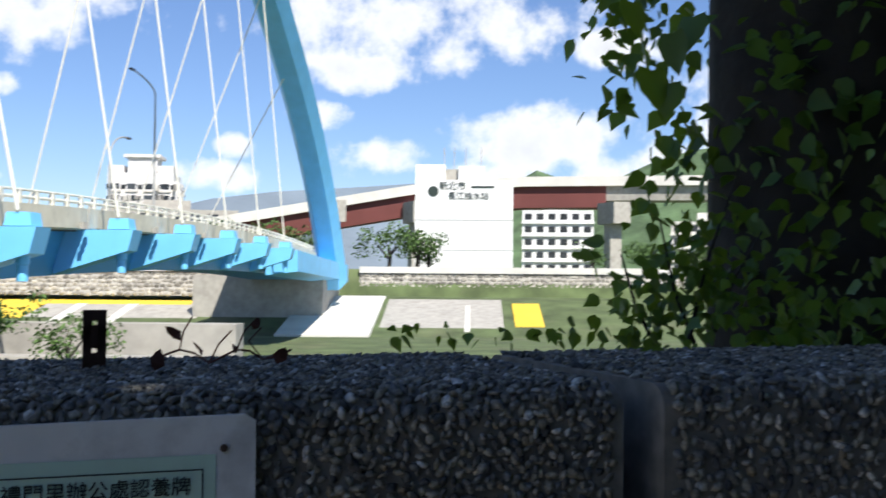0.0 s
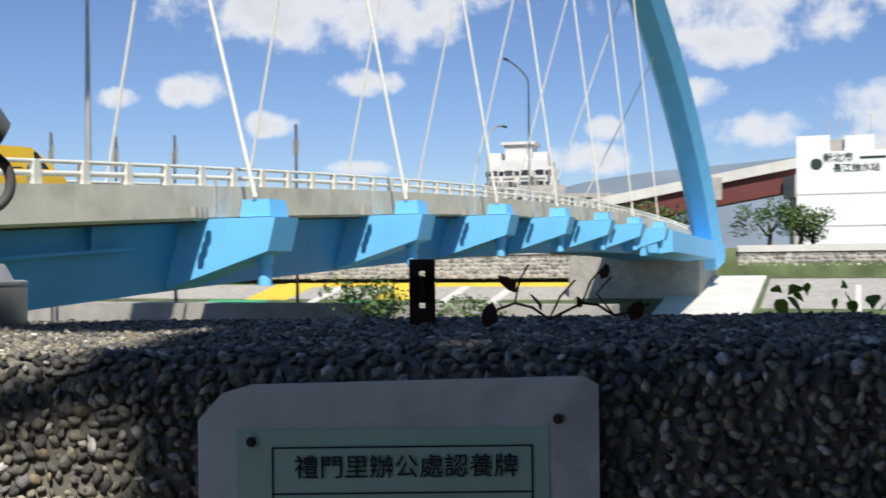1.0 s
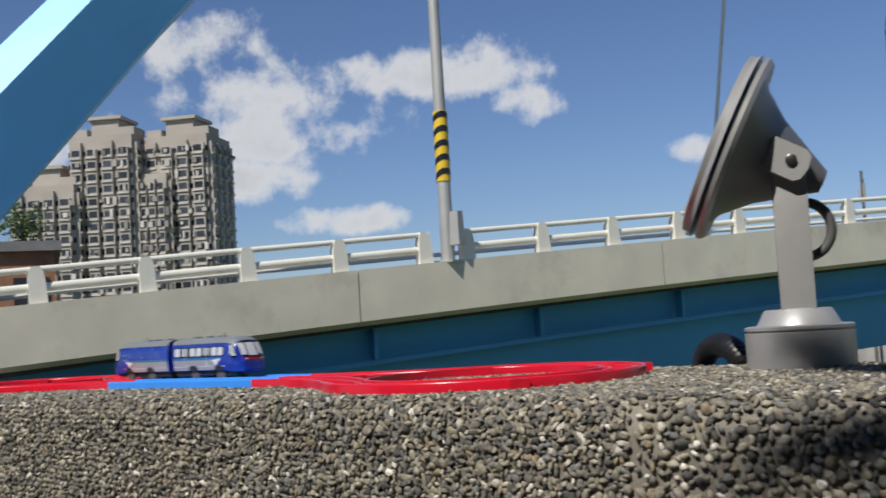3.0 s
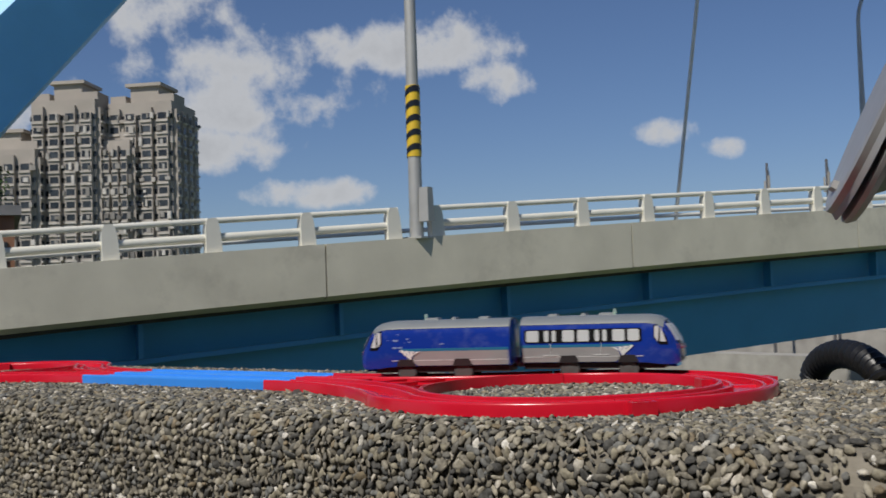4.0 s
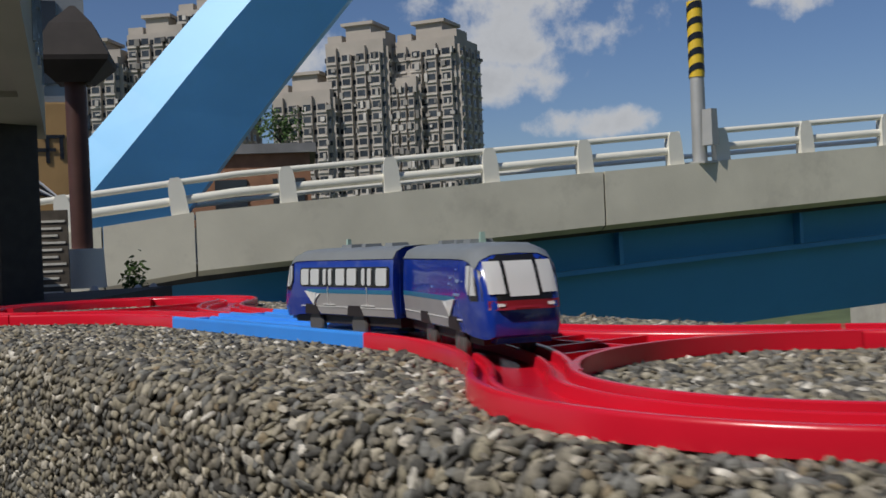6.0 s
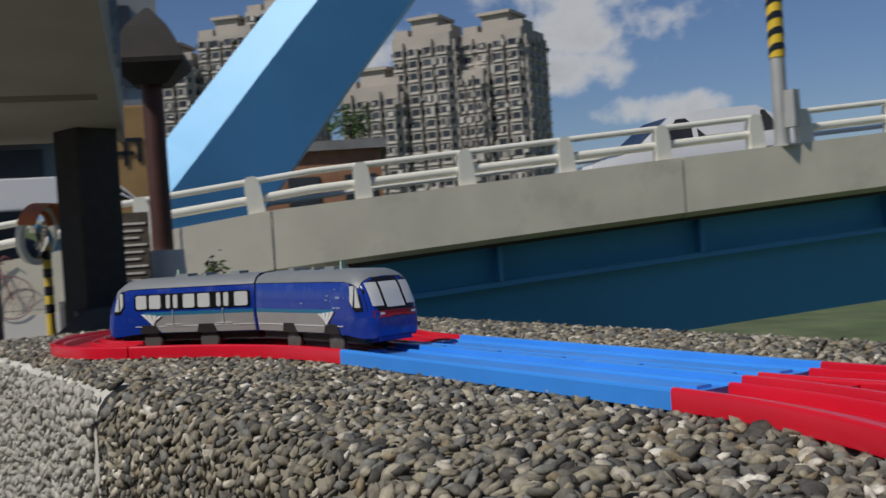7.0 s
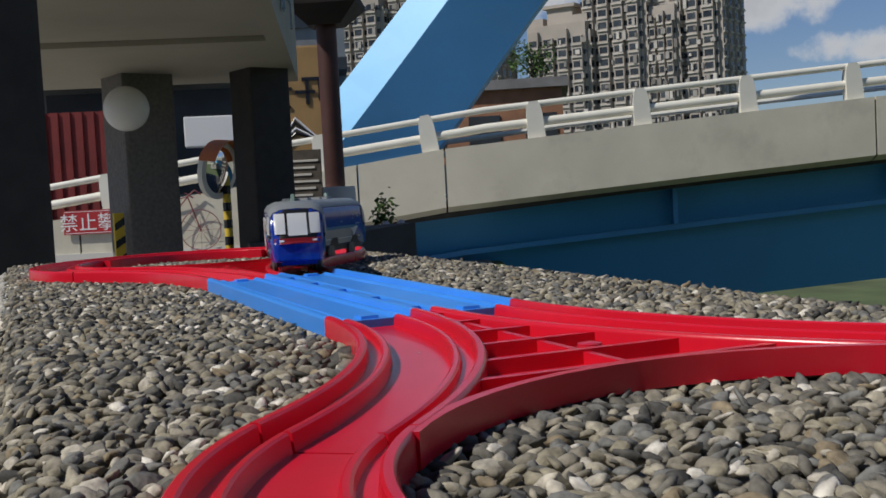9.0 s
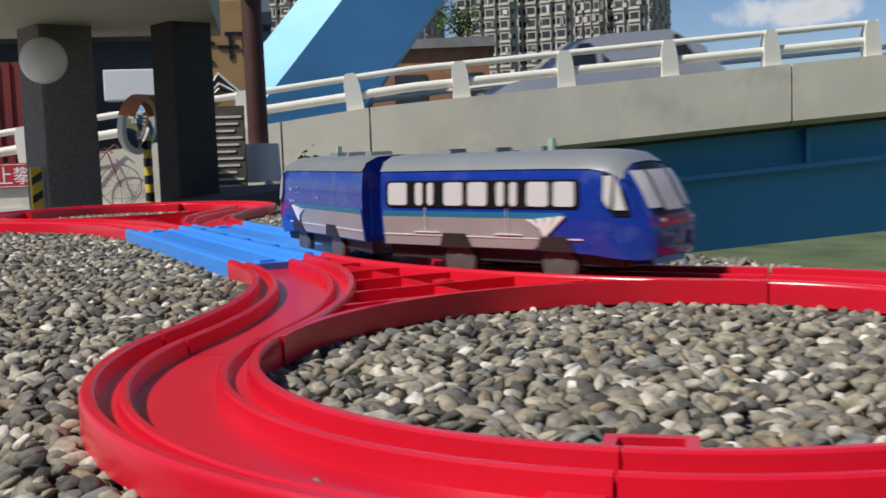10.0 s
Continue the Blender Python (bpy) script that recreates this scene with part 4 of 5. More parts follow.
def build_plate():
    plate = thing("notice_plate", "weathered pale green notice plate with dark characters on the wall", "plate", m=pose(.685, Y_FRONT - .0045, -.0092, 90, 0, 0) @ Matrix.Scale(.975, 4))
    bm = B()
    w, h = .083, .105
    prism(bm, [(-w, -h), (w, -h), (w, -.004), (w - .006, -.0005), (-w + .022, -.0025), (-w + .010, -.006), (-w, -.017)], pose(0, 0, 0), pose(0, 0, .0022))
    part("board", bm, mat("aged white board", (0.78, 0.79, 0.75), 0.6, var=0.08, scale=25, stain=0.5, stain_colour=(0.22, 0.20, 0.16), stain_scale=18), plate)
    bm = B()
    put(bm, (-.067, -h + .004, .0020), (.062, -.021, .0027))
    part("panel", bm, mat("pale green panel", (0.54, 0.75, 0.61), 0.6, var=0.06, scale=20, stain=0.25, stain_colour=(0.32, 0.36, 0.3), stain_scale=14), plate)
    for lo, hi in (((-.0525, -.0290, .0026), (.0555, -.0283, .0030)), ((-.0525, -.0480, .0026), (.0555, -.0473, .0030)), ((-.0525, -.10, .0026), (-.0518, -.0283, .0030)), ((.0548, -.10, .0026), (.0555, -.0283, .0030))):
        bm = B()
        put(bm, lo, hi)
        part("border", bm, INK, plate)
    words("禮門里辦公處認養牌", .0103, pose(.003, -.0405, .0030), INK, plate)
    words("認養人：禮門里", .0103, pose(-.010, -.0595, .0030), INK, plate)
    for x, y in ((-.061, -.026), (.066, -.018)):
        bm = B()
        lathe(bm, [(.0004, 0), (.0022, 0), (.0018, .0018), (.0004, .0022)], 10, pose(x, y, .0026))
        part("rivet", bm, mat("rusty rivet", (0.06, 0.035, 0.02), 0.8), plate)


build_plate()


def build_rust_bracket():
    rust = mat("rusty iron", (0.055, 0.026, 0.016), 0.9, var=0.4, scale=60, bump=0.4, bump_scale=300)
    t = thing("iron_bracket", "rusty dark iron angle bracket with holes on the wall top", "bracket", m=pose(.692, .092, 0, 0, 0, 4))
    bm = B()
    for lo, hi in (((-.0075, 0, -.002), (.0075, .003, .010)), ((-.0075, 0, .013), (.0075, .003, .0285)), ((-.0075, 0, .0315), (.0075, .003, .0385)), ((-.0075, 0, .010), (-.0018, .003, .0315)), ((.0018, 0, .010), (.0075, .003, .0315))):
        put(bm, lo, hi)
    put(bm, (-.0075, .003, -.002), (.0075, .024, .0012))
    part("angle", bm, rust, t)
    # dry creeper beside it
    twig = thing("dry_creeper", "dry reddish brown creeper with small withered leaves on the wall", "creeper")
    brown = mat("withered leaf", (0.10, 0.035, 0.02), 0.8, var=0.3, scale=80, island=0.4)
    rng = random.Random(5)
    pts = [Vector((.725 + .009 * k, .05 + .004 * math.sin(k), .004 + .010 * abs(math.sin(k * .75)))) for k in range(11)]
    bm = B()
    tube(bm, pts, .0008, 5)
    for k in (2, 4, 6, 8):
        tube(bm, [pts[k], pts[k] + Vector((rng.uniform(-.01, .01), 0, .012)), pts[k] + Vector((rng.uniform(-.016, .016), 0, .021))], .0006, 5)
    part("stem", bm, brown, twig)
    for k in range(8):
        bm = B()
        c = rng.choice(pts) + Vector((rng.uniform(-.008, .008), rng.uniform(-.004, .004), rng.uniform(.0, .018)))
        s = rng.uniform(.004, .0075)
        m = Matrix.Translation(c) @ pose(0, 0, 0, rng.uniform(40, 120), rng.uniform(-40, 40), rng.uniform(0, 180))
        vs = [bm.verts.new(m @ Vector(p)) for p in ((0, -s, 0), (s * .7, -s * .3, s * .3), (s * .5, s * .6, .1 * s), (0, s * 1.2, 0), (-s * .5, s * .6, .1 * s), (-s * .7, -s * .3, s * .3))]
        bm.faces.new(vs)
        part("leaf", bm, brown, twig)


build_rust_bracket()

# ---- leaves ----
LEAF = mat("creeper leaf", (0.055, 0.13, 0.022), 0.5, var=0.2, scale=20, island=0.35)
LEAF.node_tree.nodes["Principled BSDF"].inputs["Subsurface Weight"].default_value = 0.0
LEAF_FAR = mat("tree leaf", (0.07, 0.13, 0.03), 0.8, var=0.25, scale=1.0, island=0.45)

# thin leaves let light through
nt = LEAF.node_tree
glow = nt.nodes.new("ShaderNodeBsdfTranslucent")
glow.inputs[0].default_value = (0.30, 0.42, 0.03, 1)
both = nt.nodes.new("ShaderNodeMixShader")
both.inputs[0].default_value = 0.30
nt.links.new(nt.nodes["Principled BSDF"].outputs[0], both.inputs[1])
nt.links.new(glow.outputs[0], both.inputs[2])
nt.links.new(both.outputs[0], nt.nodes["Material Output"].inputs[0])
BARK = mat("dark bark", (0.035, 0.03, 0.025), 0.95, var=0.35, scale=20, bump=0.6, bump_scale=60)


def leaves(name, spots, parent, material, label, seed=1):
    """One object of many small bent leaves: (x, y, z, size, droop)."""
    rng = np.random.default_rng(seed)
    shape = np.array([(0, 0, 0), (.42, .22, .10), (.52, .55, .05), (.25, .95, -.05), (0, 1.35, -.22), (-.25, .95, -.05), (-.52, .55, .05), (-.42, .22, .10), (0, .6, -.10)])
    tris = np.array([(8, i, i + 1) for i in range(0, 7)] + [(8, 7, 0)])
    verts, faces = [], []
    for i, (x, y, z, size, droop) in enumerate(spots):
        m = np.array(Euler((rng.normal(-droop, .5), rng.normal(0, .5), rng.uniform(0, 6.28))).to_matrix())
        verts.append((shape * size) @ m.T + (x, y, z))
        faces.append(tris + 9 * i)
    me = bpy.data.meshes.new(name)
    me.from_pydata(np.concatenate(verts).tolist(), [], np.concatenate(faces).tolist())
    me.materials.append(material)
    me.shade_smooth()
    ob = new(name, me)
    ob.parent = parent
    return tagged(ob, label, kind="stuff")


LARGE_LEAVES = ((1.267, 0.390, 0.369, 0.036, 20), (1.279, 0.392, 0.336, 0.030, 60), (1.294, 0.393, 0.296, 0.040, 10), (1.314, 0.396, 0.282, 0.034, -40), (1.324, 0.400, 0.341, 0.040, 100), (1.315, 0.416, 0.232, 0.014, 30), (1.351, 0.401, 0.363, 0.036, -70))


def build_creeper_tree():
    tree = thing("creeper_covered_tree", "dark tree trunk thickly covered with green creeper beside the wall", "tree")
    rng = np.random.default_rng(11)
    bm = B()
    tube(bm, [(1.72, .62, -4.0), (1.70, .60, -.5), (1.66, .56, .6), (1.72, .45, 1.5), (1.80, .20, 2.6)], [.20, .17, .15, .13, .10], 14)
    part("trunk", bm, BARK, tree, smooth=True)
    for k, (bx, by, bz) in enumerate(((1.0, -1.6, 2.6), (1.7, -1.9, 2.9), (2.5, -1.4, 2.8), (.95, -.8, 2.2))):
        bm = B()
        tube(bm, [(1.75, .35, 1.9), ((1.75 + bx) / 2, (by + .4) / 2, 2.35), (bx, by, bz)], [.06, .04, .015], 8)
        part("branch", bm, BARK, tree, smooth=True)
    spots = []
    for _ in range(4600):
        a, h = rng.uniform(0, 6.28), rng.uniform(-.35, 1.7)
        r = .24 + .03 * math.sin(3 * a + 2.5 * h) + .03 * math.sin(5 * a + 9 * h) + .02 * math.sin(17 * h) + rng.normal(0, .03) + (.08 if h > .30 else 0)
        spots.append((1.70 + r * math.cos(a), .56 + r * .8 * math.sin(a), h, rng.uniform(.014, .030), .7))
    # hanging sprays towards the open side
    for cx, cy, cz, n, s in ((1.52, .46, .36, 40, .03), (1.40, .42, .05, 80, .035), (1.35, .42, .08, 50, .03), (1.30, .40, .03, 45, .025), (1.25, .38, .005, 20, .02), (1.56, .42, .60, 70, .05), (1.42, .30, .01, 120, .06), (1.52, .20, .05, 160, .10), (1.60, .30, .45, 120, .06)):
        for _ in range(n):
            spots.append((*rng.normal((cx, cy, cz), (s, s * .5, s * .9)), rng.uniform(.008, .019), .8))
    for _ in range(46):
        x = rng.uniform(.98, 1.40)
        spots.append((x, rng.normal(.39, .012), rng.normal(.002, .008), rng.uniform(.008, .015), .8))
    bm = B()
    for px, pz, qx, qz in ((1.36, -.03, 1.43, .20), (1.33, -.03, 1.27, .09), (1.38, -.03, 1.32, .13), (1.40, .0, 1.46, .12)):
        tube(bm, [(px, .43, pz), ((px + qx) / 2 - .008, .425, (pz + qz) / 2), (qx, .42, qz)], [.003, .002, .001], 6)
    part("stem", bm, BARK, tree)
    leaves("creeper", spots, tree, LEAF, "green heart-shaped creeper leaves", 2)
    for x, y, z, s, turn in LARGE_LEAVES:
        bm = B()
        m = pose(x, y, z, 78, 0, turn)
        outline = [(0, 0), (.45, -.12), (.62, .25), (.50, .65), (.18, 1.0), (0, 1.22), (-.18, 1.0), (-.50, .65), (-.62, .25), (-.45, -.12)]
        vs = [bm.verts.new(m @ Vector((px * s, -py * s, -.10 * s * abs(px)))) for px, py in outline]
        c = bm.verts.new(m @ Vector((0, -.5 * s, .06 * s)))
        for i in range(len(vs)):
            bm.faces.new((c, vs[i], vs[(i + 1) % len(vs)]))
        part("large_leaf", bm, LEAF, tree, "large heart-shaped green leaf", smooth=True)
    shade_canopy = []
    for _ in range(6000):
        x, y = rng.uniform(.70, 3.4), rng.uniform(-3.2, -.55)
        shade_canopy.append((x, y, 2.15 + .35 * math.sin(2 * x + y) + rng.normal(0, .22), rng.uniform(.08, .15), .2))
    # unseen leaves farther south, added to shade the ground before the wall
    for _ in range(4500):
        x, y = rng.uniform(.70, 5.5), rng.uniform(-7.5, -3.0)
        shade_canopy.append((x, y, 2.6 + .35 * math.sin(2 * x + y) + rng.normal(0, .25), rng.uniform(.15, .26), .2))
    # unseen low leaves, added to keep sky light off the wall's shaded end
    for _ in range(4200):
        shade_canopy.append((rng.uniform(1.12, 2.6), rng.uniform(-1.3, .35), 1.25 + rng.normal(0, .14), rng.uniform(.06, .11), .2))
    # unseen curtain of leaves behind the path, added to block sky light
    for _ in range(3800):
        a = rng.uniform(-.02, 1.75)
        r = rng.normal(2.6, .22)
        shade_canopy.append((.95 + r * math.sin(a) * 1.25, -.9 - r * math.cos(a), rng.uniform(-.7, 2.4), rng.uniform(.10, .19), .5))
    leaves("crown", shade_canopy, tree, LEAF, "leafy crown over the wall with unseen leaves added for shade", 3)


build_creeper_tree()


def build_tree(x, y, z, size, seed, label="round green broadleaf tree on the river bank"):
    tree = thing("tree", label, "tree", "trees on the far bank")
    rng = np.random.default_rng(seed)
    bm = B()
    tube(bm, [(x, y, z - .4), (x + .05 * size, y, z + .45 * size), (x, y, z + .7 * size)], [.06 * size, .045 * size, .02 * size], 8)
    for k in range(4):
        a = rng.uniform(0, 6.28)
        tube(bm, [(x, y, z + .4 * size), (x + .3 * size * math.cos(a), y + .3 * size * math.sin(a), z + .75 * size)], [.03 * size, .01 * size], 6)
    part("trunk", bm, BARK, tree)
    spots = []
    lumps = [(rng.normal(0, .30), rng.normal(0, .30), rng.uniform(.5, .98), rng.uniform(.13, .24)) for _ in range(13)]
    for lx, ly, lz, lr in lumps:
        for _ in range(70):
            v = rng.normal(0, 1, 3)
            v = v / np.linalg.norm(v) * lr * rng.uniform(.7, 1.1)
            spots.append((x + (lx + v[0]) * size, y + (ly + v[1]) * size, z + (lz + v[2]) * size, size * rng.uniform(.03, .06), .3))
    leaves("crown", spots, tree, LEAF_FAR, "", seed)


# ---- the far bank ----
STONE = mat("river stone", (0.30, 0.28, 0.24), 0.9, var=0.25, scale=1.5, island=0.5, bump=0.3, bump_scale=8)
WHITE_WALL = mat("white painted render", (0.78, 0.78, 0.77), 0.7, var=0.04, scale=0.2, stain=0.12, stain_colour=(0.5, 0.5, 0.48), stain_scale=0.25)
YELLOW = mat("yellow slope paint", (0.72, 0.50, 0.05), 0.8, var=0.1, scale=0.5)
GREEN_P = mat("green slope paint", (0.05, 0.32, 0.14), 0.8, var=0.1, scale=0.5)
OX_RED = mat("oxide red girder", (0.16, 0.045, 0.04), 0.7, var=0.1, scale=0.2)


def bank(d, k, z):
    """d along the bridge from its near end, k to the right of it."""
    return J0 + U * d + N * k + Vector((0, 0, z))


def bank_sheet(bm, d0, z0, d1, z1, k0, k1, lift=.06):
    strip(bm, [[bank(d0, k, z0 + lift), bank(d1, k, z1 + lift), bank(d1, k, z1 - .3), bank(d0, k, z0 - .3)] for k in np.linspace(k0, k1, 6)])


def build_bank():
    rng = np.random.default_rng(8)
    for k0, k1, dd in ((2.5, 110, 0), (-75, -9, -6)):
        wall = tagged(new("river_wall"), "rubble stone river wall with a pale concrete coping", "wall", kind="structure")
        bm = B()
        d = 110.5 + dd
        strip(bm, [[bank(d + o, k, z) for o, z in ((0, -1.9), (.9, .55), (3, .55), (3, -1.9))] for k in np.linspace(k0, k1, 10)])
        part("backing", bm, CONCRETE, wall)
        bm = B()
        strip(bm, [[bank(d + o, k, z) for o, z in ((.55, .5), (.55, 1.15), (2.9, 1.15), (2.9, .5))] for k in np.linspace(k0, k1, 10)])
        part("coping", bm, PALE, wall, "pale concrete coping")
        base, tris = ball(1)
        verts, faces = [], []
        n = 0
        for r in range(6):
            kk = k0
            while kk < min(k1, 62):
                w = rng.uniform(.35, .8)
                h = -1.75 + r * .40 + rng.normal(0, .05)
                c = bank(d + (h + 1.9) / 2.45 * .9, kk + w / 2, h)
                v = base * (1 + .2 * rng.normal(0, 1, base.shape).clip(-1, 1)) * (w * .55, .16, .23)
                p = np.outer(v[:, 0], N) + np.outer(v[:, 1], U)
                p[:, 2] += v[:, 2]
                verts.append(p + np.array(c))
                faces.append(tris + n)
                n += len(base)
                kk += w
        me = bpy.data.meshes.new("stones")
        me.from_pydata(np.concatenate(verts).tolist(), [], np.concatenate(faces).tolist())
        me.materials.append(STONE)
        ob = tagged(new("stones", me), "rough grey brown river stones", kind="stuff")
        ob.parent = wall
    slope = tagged(new("bank_slope"), "weathered concrete river bank slope with painted patches", "bank", kind="structure")
    for d0, z0, d1, z1, k0, k1, m, lift in ((93, -4.7, 106, -2.15, 6, 17, CONCRETE, .06), (92, -4.9, 104, -2.6, -70, -11, CONCRETE, .06), (90, -4.9, 108, -1.9, -2.5, 5.5, PALE, .08), (93, -4.7, 103, -2.7, 13.5, 14.0, PALE, .12),
                                            (95, -4.3, 104, -2.5, 18, 20.6, YELLOW, .12), (103, -2.8, 104.5, -2.5, -45, -13, YELLOW, .14), (97, -4.0, 104, -2.6, -31.5, -27, YELLOW, .12), (97, -4.0, 104, -2.6, -46, -41, YELLOW, .12), (92, -4.9, 97, -4.0, -34, -29, GREEN_P, .12), (92, -4.9, 97, -4.0, -50, -43, GREEN_P, .12),
                                            (92, -4.9, 103, -2.8, -24, -23, PALE, .12), (92, -4.9, 103, -2.8, -38, -37, PALE, .12), (92, -4.9, 103, -2.8, -19, -18, PALE, .12)):
        bm = B()
        bank_sheet(bm, d0, z0, d1, z1, k0, k1, lift)
        part("slab", bm, m, slope)
    # abutment below the bridge's far end
    bm = B()
    put(bm, (98, -.5, -5.2), (111, 11.5, .15), FRAME)
    tagged(done("abutment", bm, CONCRETE), "grey concrete bridge abutment", "abutment", kind="structure")
    bm = B()
    put(bm, (-3.4, 1.3, -5.2), (2.2, 11.5, -.75), FRAME)
    tagged(done("abutment", bm, CONCRETE), "grey concrete bridge abutment by the street", "abutment", kind="structure")
    # low riverside wall and track on the near side, below the bridge
    bm = B()
    for k0, k1, d, z in ((-16, 30, 34, -1.5), (-16, 30, 30, -2.3)):
        strip(bm, [[bank(d + o, k, zz) for o, zz in ((0, z - 3), (0, z), (1.2, z), (1.2, z - 3))] for k in (-30, 6.5)])
    tagged(done("riverside_wall", bm, CONCRETE), "dark weathered riverside retaining wall under the bridge", "wall", kind="structure")


build_bank()


def build_pump_station():
    t = thing("pump_station", "white windowless pump station building with dark roof lettering", "building")
    a, b = Vector((47.9, 141.9, 0)), Vector((60.6, 137.0, 0))
    way = (b - a).normalized()
    m = Matrix.Translation((a + b) / 2) @ pose(0, 0, -.55, 0, 0, math.degrees(math.atan2(way.y, way.x)))
    t.matrix_basis = m
    w = (b - a).length / 2
    bm = B()
    put(bm, (-w, 0, 1.0), (w, 12, 14.2))
    part("wall", bm, WHITE_WALL, t)
    for z in (4.4, 8.6):
        bm = B()
        put(bm, (-w - .03, -.05, z), (w + .03, .3, z + .14))
        part("joint", bm, mat("grey joint", (0.5, 0.5, 0.5), 0.8), t)
    for x0, x1, z1 in ((-w, -w + 4.2, 16.4), (-w + 6.0, -w + 9.6, 16.2)):
        bm = B()
        put(bm, (x0, .3, 14.2), (x1, 6, z1))
        part("roof_room", bm, WHITE_WALL, t)
    bm = B()
    put(bm, (-w + 4.2, 1.0, 14.2), (-w + 6.0, 4, 15.8))
    part("roof_opening", bm, CONCRETE, t)
    for x in (-2.8, -1.4, .2, 2.4):
        bm = B()
        tube(bm, [(x, 2, 15.5), (x, 2, 19.0)], .07, 6)
        part("mast", bm, CONCRETE, t)
    words("新北市", 1.25, pose(-1.6, -.06, 12.95, 90), INK, t, extrude=.05)
    words("長江抽水站", 1.15, pose(.6, -.06, 11.6, 90), INK, t, extrude=.05)
    bm = B()
    put(bm, (1.0, -.06, 13.1), (4.2, -.02, 13.4))
    part("small_lettering", bm, INK, t)
    bm = B()
    lathe(bm, [(.25, 0), (.75, 0), (.75, .06), (.25, .06)], 14, pose(-4.3, 0, 12.6, 90))
    part("emblem", bm, INK, t)


build_pump_station()


def build_viaduct():
    t = thing("elevated_road", "elevated concrete road with a dark red steel girder", "viaduct")
    pts = [Vector((20, 190, 9.0)), Vector((47.6, 183.5, 14.1)), Vector((61.8, 179.3, 16.7)), Vector((77.9, 173.0, 17.9)), Vector((91.1, 166.5, 18.0)), Vector((120, 150, 18)), Vector((170, 118, 18)), Vector((240, 70, 18))]
    def span(name, which, prof, m, label=""):
        rings = []
        for i in which:
            d = (pts[min(i + 1, len(pts) - 1)] - pts[max(i - 1, 0)])
            s = Vector((d.y, -d.x, 0)).normalized()
            rings.append([pts[i] + s * o + Vector((0, 0, h)) for o, h in prof])
        bm = B()
        strip(bm, rings)
        part(name, bm, m, t, label)
    span("parapet", range(8), [(0, 0), (0, -1.7), (-9, -1.7), (-9, 0)], PALE, "pale concrete parapet and deck")
    span("girder", (0, 1, 2, 3, 4), [(-.8, -1.7), (-1.2, -5.4), (-7.5, -5.4), (-8, -1.7)], OX_RED, "dark red steel girder")
    span("girder", (4, 5, 6, 7), [(-.8, -1.7), (-1.2, -4.2), (-7.5, -4.2), (-8, -1.7)], CONCRETE, "grey concrete girder")
    for x, y in ((91.5, 165), (46, 182), (130, 143), (60, 178)):
        bm = B()
        put(bm, (x - 1.6, y - 3.5, 9.5), (x + 1.6, y + 2.5, 13.2))
        put(bm, (x - 1.1, y - 1.3, 0), (x + 1.1, y + 1.0, 9.6))
        part("pier", bm, CONCRETE, t, "grey concrete pier")


build_viaduct()


def build_block(x, y, turn, w, d, h, z0, rows, cols, label, m):
    """A plain far building with rows of window openings."""
    t = thing("apartment_building", label, "building", "buildings beyond the far bank", pose(x, y, 0, 0, 0, turn))
    bm = B()
    put(bm, (-w / 2, 0, z0), (w / 2, d, h))
    put(bm, (-w * .2, d * .3, h), (w * .15, d * .7, h + 2))
    part("wall", bm, m, t)
    for r in range(rows):
        for c in range(cols):
            bm = B()
            cx, cz = -w / 2 + w * (c + .5) / cols, z0 + (h - z0) * (r + .5) / rows
            put(bm, (cx - w / cols * .3, -.06, cz - (h - z0) / rows * .24), (cx + w / cols * .3, .1, cz + (h - z0) / rows * .24))
            part("window", bm, GLASS_DARK, t)
        bm = B()
        put(bm, (-w / 2 - .2, -.5, z0 + (h - z0) * r / rows - .15), (w / 2 + .2, 0, z0 + (h - z0) * r / rows + .15))
        part("ledge", bm, m, t)


build_block(101, 206, -24, 15, 12, 14.5, 1, 5, 6, "white apartment building with dark windows beyond the bank", WHITE_WALL)
build_block(128, 188, -32, 18, 12, 12, 1, 4, 6, "pale grey apartment building beyond the bank", PALE)
build_block(150, 170, -40, 14, 12, 16, 1, 5, 4, "white apartment building behind the creeper", WHITE_WALL)
build_block(22, 215, -5, 26, 12, 13, 0, 4, 8, "dark grey low building beyond the bridge", CONCRETE)
build_block(40, 225, -8, 20, 12, 11, 0, 3, 6, "grey low building beyond the bridge", CONCRETE)

for x, y, s, seed in ((19, 133, 6.6, 1), (24, 128, 6, 2), (29, 127, 5.6, 3), (39.5, 127, 5.5, 4), (42.5, 125, 6, 5), (45, 128, 5, 6), (70, 118, 4.5, 7), (76, 114, 4, 8), (83, 108, 5, 9), (65, 122, 4, 10), (92, 104, 6, 12)):
    build_tree(x, y, .2, s, seed)
for x, y, z, s, seed in ((-1.0, 28.5, -2.6, 2.0, 21), (1.0, 29.5, -3.0, 1.8, 22)):
    build_tree(x, y, z, s, seed, "green shrub on the riverside wall")


def build_hill(points, name_label, m, depth=200):
    bm = B()
    rng = np.random.default_rng(4)
    rings = []
    for x, y, z in points:
        f = Vector((x, y, 0)).normalized()
        rings.append([(x - f.x * 150, y - f.y * 150, 0), (x - f.x * 60, y - f.y * 60, z * .62 + rng.normal(0, 2)), (x, y, z), (x + f.x * depth, y + f.y * depth, 0)])
    strip(bm, rings, closed=False, caps=False)
    tagged(done("hill", bm, m, smooth=True), name_label, "hill", kind="structure")


